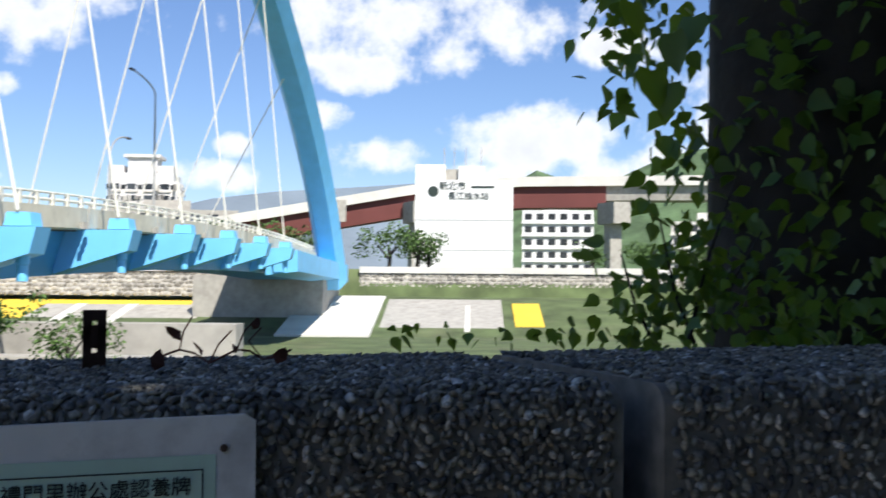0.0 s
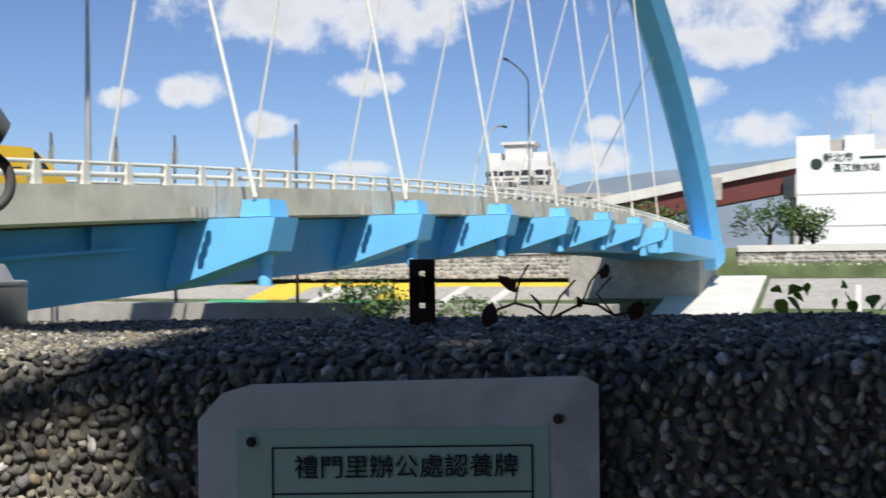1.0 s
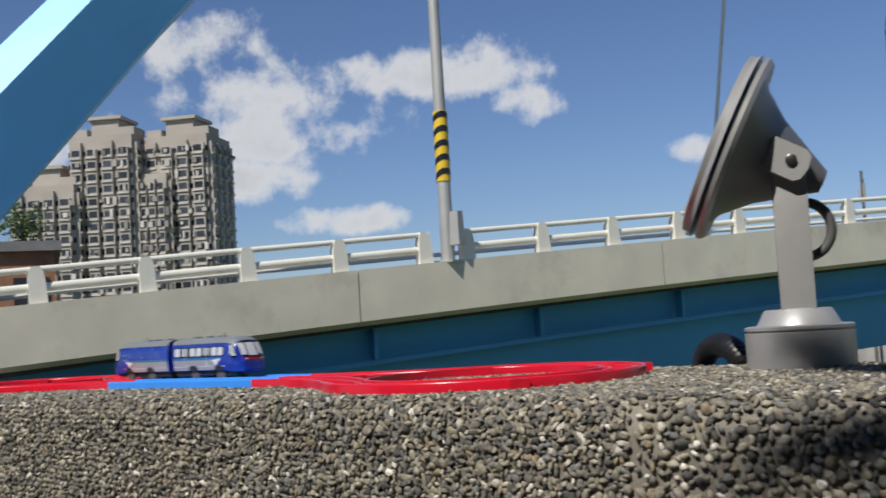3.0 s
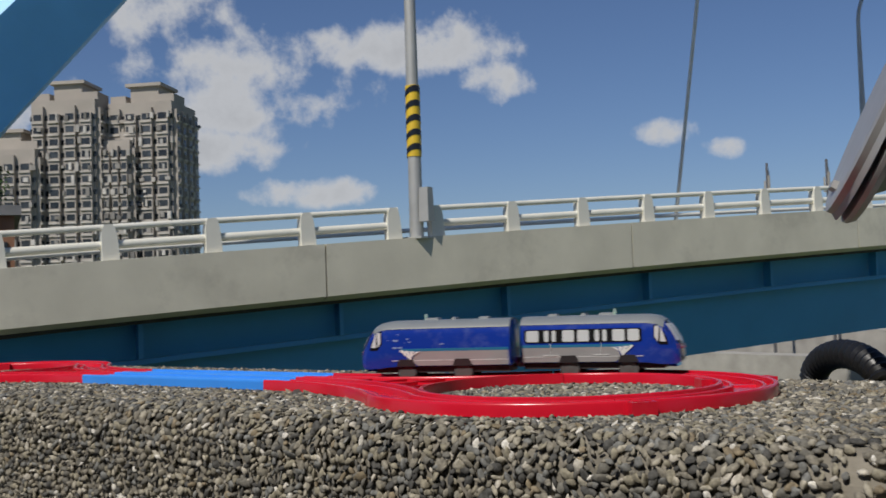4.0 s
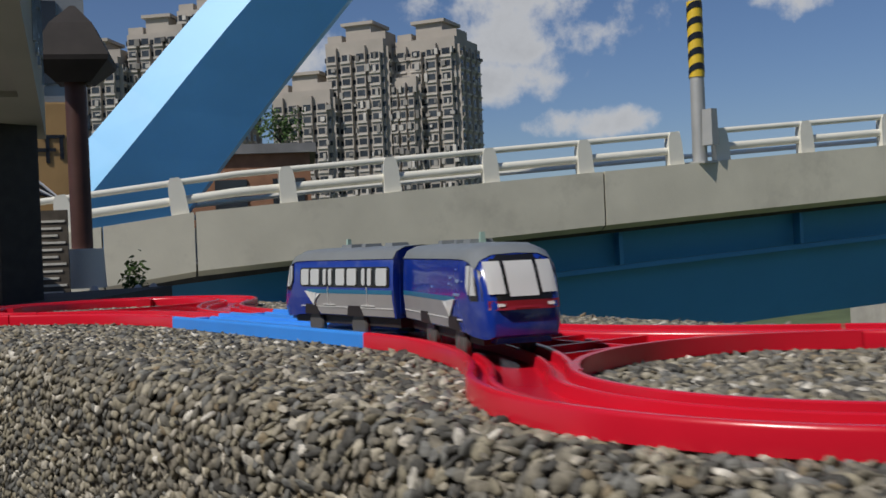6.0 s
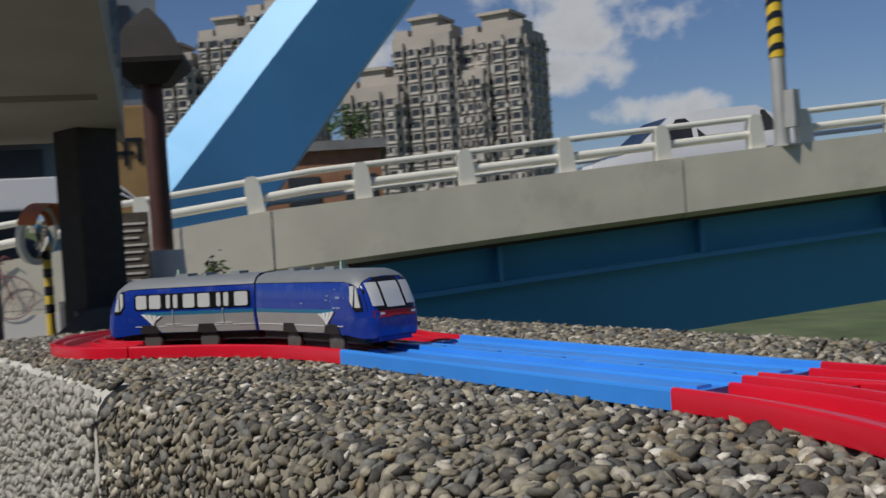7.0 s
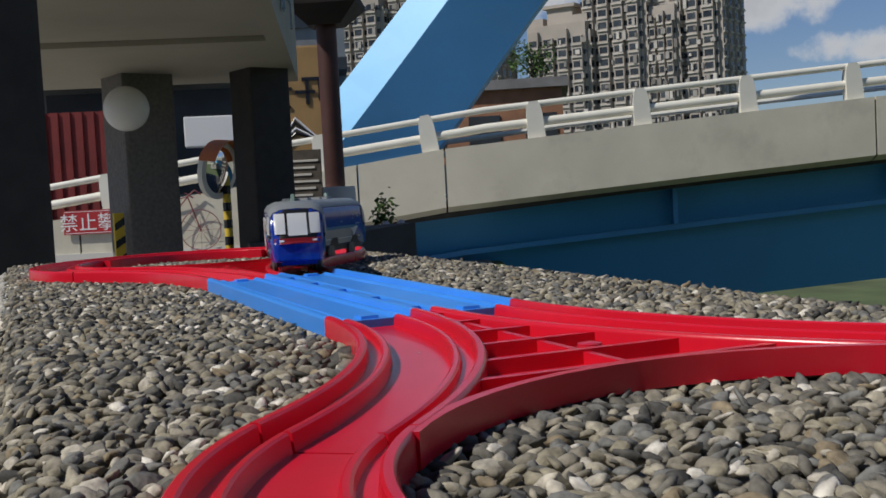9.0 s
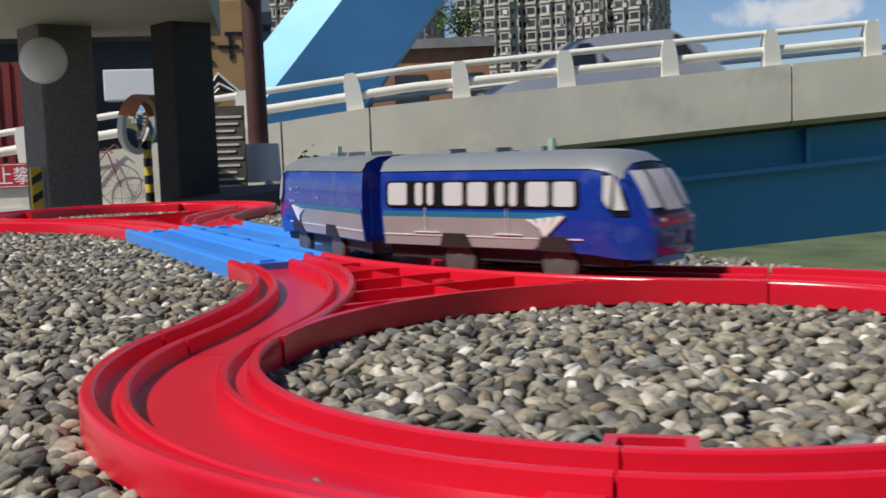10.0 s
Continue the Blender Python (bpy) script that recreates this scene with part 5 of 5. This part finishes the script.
# haze of the distance is put into this hill's blue-grey colour
HILL_HAZE = mat("distant wooded hill tinted with haze", (0.16, 0.20, 0.24), 1.0, var=0.15, scale=0.02, bump=0.3, bump_scale=0.1)
HILL_GREEN = mat("green wooded hill", (0.08, 0.13, 0.06), 1.0, var=0.4, scale=0.06, bump=0.8, bump_scale=0.12)
build_hill([(-60 + 0, 905, 15), (20, 903, 30), (70, 897, 50), (121, 891, 63), (172, 883, 70), (241, 867, 75), (290, 852, 79), (380, 815, 70), (480, 760, 50)], "wooded hill on the horizon, coloured blue for haze", HILL_HAZE)
build_hill([(230, 660, 20), (270, 645, 55), (294, 635, 70), (307, 629, 65), (325, 620, 50), (343, 610, 66), (362, 599, 76), (381, 587, 82), (440, 545, 90), (520, 470, 70)], "green wooded hill beyond the viaduct", HILL_GREEN)


def build_pylon(x, y, z, h):
    t = thing("mobile_mast", "thin dark steel mast with antennas beyond the bridge", "mast", "masts beyond the bridge", pose(x, y, z))
    bm = B()
    tube(bm, [(0, 0, 0), (0, 0, h)], [.075, .055], 8)
    part("pole", bm, mat("dark mast steel", (0.13, 0.13, 0.135), 0.6, metal=0.3), t)
    for k, (a, dz) in enumerate(((0, .9), (2.1, 1.3), (4.2, 1.1))):
        bm = B()
        put(bm, (-.035, .07, h - dz), (.035, .13, h - dz + .6), pose(0, 0, 0, 0, 0, math.degrees(a)))
        part("antenna", bm, CONCRETE, t)


for x, y, z in ((-16.6, 41.0, 5.2), (-14.5, 41.8, 5.2), (-12.2, 42.6, 5.1), (-10.0, 43.2, 5.2), (-5.2, 44.1, 5.7)):
    build_pylon(x, y, -4.5, z + 4.5)

# ---- the street side: shelter, columns, planter, mirror, houses ----
DARK_COL = mat("dark granite column", (0.035, 0.032, 0.03), 0.75, var=0.2, scale=12, bump=0.1, bump_scale=60)
GREY_COL = mat("washed granite column", (0.17, 0.16, 0.15), 0.85, var=0.2, scale=40, bump=0.2, bump_scale=120)
BROWN = mat("brown painted post", (0.06, 0.020, 0.015), 0.6, var=0.2, scale=8)
SHELTER = mat("beige shelter concrete", (0.42, 0.39, 0.31), 0.9, var=0.08, scale=1.2, stain=0.3, stain_colour=(0.2, 0.18, 0.14), stain_scale=0.7)
SLATE = mat("dark roof slate", (0.024, 0.019, 0.017), 0.8, var=0.25, scale=6)


def build_shelter():
    t = thing("shelter", "beige concrete shelter roof on dark square columns", "shelter")
    for x, y, w, m, top in ((-3.06, -.265, .25, DARK_COL, 1.4), (-7.40, .82, .185, GREY_COL, .98), (-7.08, 1.60, .150, DARK_COL, 1.0)):
        bm = B()
        put(bm, (-w, -w, -.95), (w, w, top), pose(x, y, 0, 0, 0, 16), bevel=.02)
        part("column", bm, m, t, "square stone column")
    # roof slab over the columns, its open edge running towards the wall
    north = Matrix.Translation((-7.72, 1.94, 0)) @ pose(0, 0, 0, 0, 0, -16.5)
    for name, x0, x1, y0, y1, z0, z1 in (("soffit", 0, 2.1, -2.2, 0, .93, 1.55), ("soffit", 2.12, 5.3, -2.2, 0, .96, 1.55), ("fascia", -.1, 5.4, 0, .10, .93, 2.3), ("fascia", -.1, 5.4, -2.2, 0, 1.55, 2.3)):
        bm = B()
        put(bm, (x0, y0, z0), (x1, y1, z1), north)
        part(name, bm, SHELTER, t)
    # torn plastic strips on the fascia
    rng = random.Random(3)
    film = mat("torn clear film", (0.35, 0.42, 0.48), 0.25, var=0.3, scale=20, island=0.4)
    for k in range(14):
        bm = B()
        x = .4 + rng.uniform(0, 3.2)
        h = rng.uniform(.15, .5)
        z = 1.9 - rng.uniform(0, .55)
        put(bm, (x, .11, z - h), (x + rng.uniform(.03, .12), .125, z), north, taper=.012)
        part("film_strip", bm, film, t)
    globe = thing("globe_lamp", "white glass globe lamp on a column", "lamp", m=pose(-7.03, .70, .680))
    bm = B()
    bmesh.ops.create_uvsphere(bm, u_segments=32, v_segments=20, radius=.148)
    part("globe", bm, mat("opal glass", (0.78, 0.78, 0.76), 0.25, var=0.03), globe, smooth=True)
    bm = B()
    lathe(bm, [(.03, -.30), (.05, -.30), (.06, -.13), (.03, -.13)], 14, pose(0, 0, 0, 0, 80, -20))
    part("arm", bm, DARK_COL, globe)


build_shelter()


def build_planter():
    t = thing("lantern_post", "brown post with a dark hipped roof in a concrete foot", "post", m=pose(-8.80, 2.61, .068))
    bm = B()
    lathe(bm, [(.19, -.28), (.185, -.25), (.172, .04), (.165, .05), (.10, .05)], 28)
    part("foot", bm, PALE, t, "pale concrete foot", smooth=True)
    bm = B()
    tube(bm, [(0, 0, 0), (-.01, 0, 1.5)], [.088, .088], 16)
    part("post", bm, BROWN, t, smooth=True)
    bm = B()
    lathe(bm, [(.05, 1.46), (.20, 1.44), (.43, 1.60), (.44, 1.64), (.24, 1.93), (.03, 2.10)], 4, pose(0, 0, 0, 0, 0, 20))
    part("roof", bm, SLATE, t, "dark hipped roof")
    plant = thing("weed_clump", "small green weeds beside the post foot", "plant")
    rng = np.random.default_rng(6)
    leaves("foliage", [(*rng.normal((-8.75, 3.02, -.12), (.035, .045, .07)), rng.uniform(.025, .045), .2) for _ in range(150)], plant, LEAF_FAR, "", 9)
    slab = thing("stone_platform", "dark stone platform with steel studs under the post", "platform")
    bm = B()
    strip(bm, [[(x, y, z) for x, y, z in ring] for ring in ([(-9.6, 1.9, -.95), (-9.6, 1.9, -.27), (-9.4, 3.5, -.27), (-9.4, 3.5, -.95)], [(-6.5, 1.35, -.95), (-6.5, 1.35, -.25), (-6.35, 2.42, -.16), (-6.35, 2.42, -.95)], [(-5.6, .95, -.95), (-5.6, .95, -.36), (-5.9, 1.55, -.22), (-5.9, 1.55, -.95)])])
    part("block", bm, mat("dark platform stone", (0.05, 0.05, 0.052), 0.75, var=0.2, scale=5), slab)
    for x, y in ((-8.35, 2.55), (-8.1, 2.95), (-7.9, 2.75)):
        bm = B()
        lathe(bm, [(.005, 0), (.045, 0), (.04, .05), (.02, .08), (.005, .085)], 12, pose(x, y, -.27))
        part("stud", bm, ALU, slab, smooth=True)
    board = thing("timber_notice", "weathered dark timber board with rows of white writing", "notice board")
    m = pose(-8.63, 2.31, .02, 0, 0, 66)
    bm = B()
    put(bm, (-.16, -.02, -.85), (.13, .03, .42), m)
    part("board", bm, mat("weathered dark timber", (0.09, 0.075, 0.06), 0.85, var=0.3, scale=9), board)
    for k in range(13):
        bm = B()
        put(bm, (-.14, -.028, .32 - k * .058), (.11 - .03 * (k % 3), -.018, .338 - k * .058), m)
        part("line_of_writing", bm, PALE, board)


build_planter()


def build_mirror():
    t = thing("traffic_mirror", "round convex traffic mirror with orange hood on a striped post", "mirror", m=pose(-8.55, 1.55, .30))
    turn = pose(0, 0, 0, 0, 99, 44)
    bm = B()
    lathe(bm, [(.002, .055), (.08, .051), (.15, .038), (.215, .012), (.215, 0), (.002, 0)], 32, turn)
    part("glass", bm, mat("mirror glass", (0.85, 0.86, 0.86), 0.03, metal=1.0, var=0.01), t, "convex mirror", smooth=True)
    bm = B()
    lathe(bm, [(.20, -.03), (.235, -.03), (.24, .02), (.215, .022)], 32, turn)
    part("rim", bm, RAIL_WHITE, t, smooth=True)
    orange = mat("orange plastic", (0.62, 0.17, 0.03), 0.45, var=0.1)
    bm = B()
    strip(bm, [[turn @ Vector((r * math.cos(a), r * math.sin(a), z)) for r, z in ((.236, -.03), (.25, .14), (.256, .14), (.244, -.03))] for a in np.linspace(math.pi - 1.25, math.pi + 1.25, 20)])
    part("hood", bm, orange, t, "orange hood", smooth=True)
    bm = B()
    tube(bm, [(-.06, .07, -1.25), (-.06, .07, .1)], .035, 12)
    part("post", bm, mat("yellow post paint", (0.6, 0.42, 0.04), 0.6, var=0.2), t, smooth=True)
    for k in range(4):
        bm = B()
        tube(bm, [(-.06, .07, -.62 + k * .14), (-.06, .07, -.55 + k * .14)], .037, 12)
        part("stripe", bm, T_BLACK, t)
    mark = thing("hazard_marker", "small yellow and black striped hazard marker beside a column", "marker", m=pose(-7.22, .62, -.62, 0, 0, 20))
    bm = B()
    put(bm, (-.012, -.035, 0), (.012, .035, .62))
    part("board", bm, YELLOW, mark)
    for k in range(5):
        bm = B()
        prism(bm, [(-.035, k * .12 + .02), (.035, k * .12 + .06), (.035, k * .12 + .11), (-.035, k * .12 + .07)], pose(.0125, 0, 0, 90, 0, 90), pose(.015, 0, 0, 90, 0, 90))
        part("stripe", bm, T_BLACK, mark)
    # bicycle drawn in wire on the parapet
    bike = thing("wire_bicycle", "thin red wire bicycle leaning on the cream parapet", "bicycle", m=FRAME @ pose(-3.1, -.06, -.30, 0, 0, 0))
    red = mat("rusty red wire", (0.20, 0.05, 0.055), 0.6, var=0.2)
    for cx, r in ((.02, .25),):
        bm = B()
        tube(bm, [(cx + r * math.cos(a), 0, r * math.sin(a)) for a in np.linspace(0, 2 * math.pi, 33)], .006, 6)
        part("wheel", bm, red, bike)
        for k in range(6):
            bm = B()
            a = k * math.pi / 6
            tube(bm, [(cx - r * math.cos(a), 0, -r * math.sin(a)), (cx + r * math.cos(a), 0, r * math.sin(a))], .0022, 4)
            part("spoke", bm, red, bike)
    bm = B()
    for a, b in (((.02, 0), (-.12, .42)), ((-.12, .42), (-.5, -.02)), ((-.12, .42), (-.03, .50)), ((-.03, .50), (.05, .44)), ((-.12, .42), (-.55, .33)), ((-.15, .47), (-.05, .40))):
        tube(bm, [(a[0], 0, a[1]), (b[0], 0, b[1])], .009, 6)
    part("frame", bm, red, bike)


build_mirror()


def build_sign():
    t = thing("warning_sign", "red warning sign with white characters on the cream parapet", "sign", m=FRAME @ pose(-4.36, -.03, -.13, 90, 0, 0))
    bm = B()
    put(bm, (-.42, -.15, 0), (.42, .15, .015))
    part("board", bm, mat("red sign paint", (0.42, 0.02, 0.025), 0.5, var=0.08), t)
    words("禁止攀爬", .235, pose(0, -.09, .017), T_WHITE, t)
    for lo, hi in (((-.40, .13, .015), (.40, .137, .018)), ((-.40, -.137, .015), (.40, -.13, .018))):
        bm = B()
        put(bm, lo, hi)
        part("border", bm, T_WHITE, t)


build_sign()


def build_houses():
    grey = mat("grey house tile", (0.20, 0.20, 0.20), 0.8, var=0.2, scale=1.5, stain=0.4, stain_colour=(0.06, 0.06, 0.06), stain_scale=0.6)
    dark = mat("dark shopfront", (0.03, 0.03, 0.032), 0.5, var=0.4, scale=1.2)
    red = mat("red ribbed steel", (0.25, 0.035, 0.028), 0.55, var=0.15, scale=2)
    tan = mat("ochre sign board", (0.33, 0.20, 0.075), 0.7, var=0.15, scale=2)
    brick = mat("brown tile wall", (0.30, 0.15, 0.085), 0.85, var=0.2, scale=2)
    h = thing("town_house", "grey tiled town house with dark shopfronts behind the bridge", "house", "houses along the street")
    m = pose(-19, 2.6, 0, 0, 0, 74)
    bm = B()
    put(bm, (-7.5, 0, -1), (3.2, 6, 9), m)
    part("wall", bm, grey, h)
    for k in range(6):
        bm = B()
        x = -7.2 + k * 1.75
        put(bm, (x, -.08, .2), (x + 1.4, .1, 2.0), m)
        part("shopfront", bm, dark, h)
        bm = B()
        put(bm, (x + .1, -.06, 3.0), (x + 1.2, .1, 4.4), m)
        part("window", bm, GLASS_DARK, h)
    bm = B()
    put(bm, (-7.5, -1.0, 2.15), (3.2, 0, 2.35), m)
    part("awning", bm, dark, h, "dark street awning")
    s = thing("steel_shed", "red ribbed steel shed wall behind the parapet", "shed", "houses along the street")
    m2 = pose(-16.4, .75, 0, 0, 0, 76)
    for k in range(16):
        bm = B()
        put(bm, (-2.0 + k * .17, 0, -1), (-1.9 + k * .17, .5, 1.45), m2)
        part("rib", bm, red, s)
    bm = B()
    put(bm, (-2.0, .05, -1), (.75, .6, 1.45), m2)
    part("sheet", bm, red, s)
    w = thing("white_box_sign", "white signboard on a street front", "signboard", m=pose(-14.0, 2.6, .95, 0, 0, 76))
    bm = B()
    put(bm, (-.45, 0, -.18), (.55, .3, .22), bevel=.02)
    part("board", bm, WHITE_WALL, w)
    o = thing("ochre_shop_sign", "ochre shop signboard with dark brush writing", "signboard", m=pose(-14.6, 4.15, 1.4, 0, 0, 72))
    bm = B()
    put(bm, (-.75, 0, -.85), (.16, .2, .78), bevel=.03)
    part("board", bm, tan, o)
    for x, z, lx, lz in ((-.4, .15, .3, .05), (-.3, .0, .05, .3), (-.05, .1, .28, .05), (.1, -.05, .05, .35), (-.42, -.1, .3, .04), (.05, .28, .3, .05), (.28, 0, .05, .3)):
        bm = B()
        put(bm, (x - .28, -.02, z), (x - .28 + lx, .02, z + lz))
        part("brush_stroke", bm, T_BLACK, o)
    for k in range(4):
        bm = B()
        tube(bm, [(-.7 + k * .04, -.02, -.75 + .05 * k), (-.35, -.02, -.45 + .07 * k), (-.02 + .03 * k, -.02, -.55 - .03 * k)], .02, 5)
        part("brush_sweep", bm, T_WHITE if k % 2 else T_BLACK, o)
    b = thing("brown_house", "brown tiled house behind the arch foot", "house", "houses along the street")
    m3 = pose(-31, 14.5, 0, 0, 0, 62)
    bm = B()
    put(bm, (-3.2, 0, -1), (2.2, 8, 3.1), m3)
    part("wall", bm, brick, b)
    bm = B()
    put(bm, (-3.4, -.2, 3.1), (2.4, 8.2, 3.4), m3)
    part("roof_edge", bm, grey, b)
    for k in range(3):
        bm = B()
        put(bm, (-2.6 + k * 1.8, -.05, 1.3), (-1.6 + k * 1.8, .1, 2.3), m3)
        part("window", bm, GLASS_DARK, b)
    build_tree(-32.2, 16.6, 3.0, 1.6, 31, "small green roof tree on the brown house")
    n = thing("number_plate", "small white house plate with dark marks", "plate", m=pose(-11.0, .35, 1.33, 0, 0, 78))
    bm = B()
    put(bm, (-.18, 0, -.10), (.18, .03, .10))
    part("board", bm, WHITE_WALL, n)
    for x in (-.12, -.03, .06):
        bm = B()
        put(bm, (x, -.01, -.06), (x + .06, .01, .06))
        part("mark", bm, T_BLACK, n)


build_houses()

# ---- cars on the bridge ----


def build_car_on_road(paint, label):
    car = thing("car", label, "car", "cars on the bridge")
    glass = mat("tinted car glass", (0.02, 0.022, 0.025), 0.08, var=0.1)
    half = [(2.15, .35, .62), (2.05, .30, .78), (1.2, .28, .92), (.55, .28, .98), (-1.5, .28, 1.0), (-2.0, .30, .95), (-2.2, .36, .75)]
    bm = B()
    strip(bm, [[(x, -.86, lo), (x, -.88, (lo + hi) / 2), (x, -.80, hi), (x, .80, hi), (x, .88, (lo + hi) / 2), (x, .86, lo)] for x, lo, hi in half])
    part("body", bm, paint, car, smooth=True)
    bm = B()
    strip(bm, [[(x, -w, .95), (x, -w * .86, z), (x, w * .86, z), (x, w, .95)] for x, w, z in ((1.15, .76, .97), (.45, .78, 1.40), (-.2, .78, 1.47), (-1.3, .78, 1.45), (-1.95, .74, 1.12))])
    cabin = part("cabin", bm, paint, car, smooth=True)
    for y in (-1, 1):
        for x0, x1, x2, x3 in ((.72, .05, .05, .32), (-.05, -.95, -.95, -.05), (-1.05, -1.7, -1.45, -1.05)):
            bm = B()
            vs = [bm.verts.new((x, y * (.775 - .105 * (z - .98) / .45), z)) for x, z in ((x0, 1.0), (x1, 1.0), (x2, 1.36), (x3, 1.36))]
            bm.faces.new(vs)
            part("side_window", bm, glass, cabin)
    bm = B()
    bm.faces.new([bm.verts.new(p) for p in ((1.13, -.68, 1.0), (1.13, .68, 1.0), (.47, .62, 1.41), (.47, -.62, 1.41))])
    part("windscreen", bm, glass, cabin)
    for x in (1.35, -1.4):
        for y in (-.78, .78):
            bm = B()
            lathe(bm, [(.05, -.1), (.30, -.1), (.31, 0), (.30, .1), (.05, .1)], 20, pose(x, y, .31, 90))
            part("wheel", bm, T_BLACK, car, smooth=True)
    return car


car_white = build_car_on_road(mat("white car paint", (0.78, 0.78, 0.77), 0.2, var=0.02, coat=0.6), "white car driving over the bridge")
car_taxi = build_car_on_road(mat("yellow taxi paint", (0.75, 0.47, 0.015), 0.25, var=0.03, coat=0.5), "yellow taxi driving over the bridge")
car_grey = build_car_on_road(mat("silver car paint", (0.42, 0.42, 0.43), 0.25, metal=0.4, var=0.02, coat=0.5), "silver grey car driving over the bridge")
for one in (car_white, car_grey):
    one.scale = (.98, .95, 1.10)


# ---- what moves ----
# seconds and metres of the train's nose along its line
NOSE = [(0, -.810), (3, .154), (3.2, .224), (4.3, .560), (4.5, .621), (5, .770), (5.5, .8975), (5.7, .970), (6.8, 1.332), (7.5, 1.545), (8.5, 1.824), (9, 1.985), (9.5, 2.162), (10, 2.346)]


def car_rows(offset, turn):
    """Poses of one car, its middle offset metres behind the nose of the train."""
    rows = []
    for i in range(101):
        t = i / 10
        d = float(np.interp(t, [n[0] for n in NOSE], [n[1] for n in NOSE])) - offset
        x0, y0, _ = track_point(d - .0185)
        x1, y1, _ = track_point(d + .0185)
        a = math.degrees(math.atan2(y1 - y0, x1 - x0))
        rows.append((t, pose((x0 + x1) / 2, (y0 + y1) / 2, -.0014, 0, 0, a + turn)))
    return rows


def road_rows(s_ref, t_ref, speed, o=-2.6):
    """A car that drives down the bridge towards the street, its middle at s_ref at t_ref; it stops out of the way."""
    rows = []
    for i in range(0, 101, 4):
        t = i / 10
        s = max(s_ref - speed * (t - t_ref), -34)
        p = at_bridge(s, o + min(0, s - 1) * 1.3, max(deck_z(s) - .62, -.95) if s > -3 else -.95 + max(0, (deck_z(-3) - .62 + .95) * (1 + (s + 3) / 6)))
        slope = math.degrees(math.atan(.072 - .00112 * max(s, 0))) if s > -3 else 0
        rows.append((t, Matrix.Translation(p) @ FRAME.to_3x3().to_4x4() @ pose(0, 0, 0, 0, slope, 180)))
    return rows


def motions():
    walk(train_front, car_rows(.0508, 0))
    walk(train_rear, car_rows(.0508 + .1072, 180))
    walk(car_white, road_rows(5.75 + 2.1, 7.0, 9.2, -5.5))
    walk(car_taxi, road_rows(8.2 - 2.1, 2.0, 9.9))
    walk(car_grey, road_rows(3.86 + 1.85, 9.8, 8.0, -5.5))


motions()
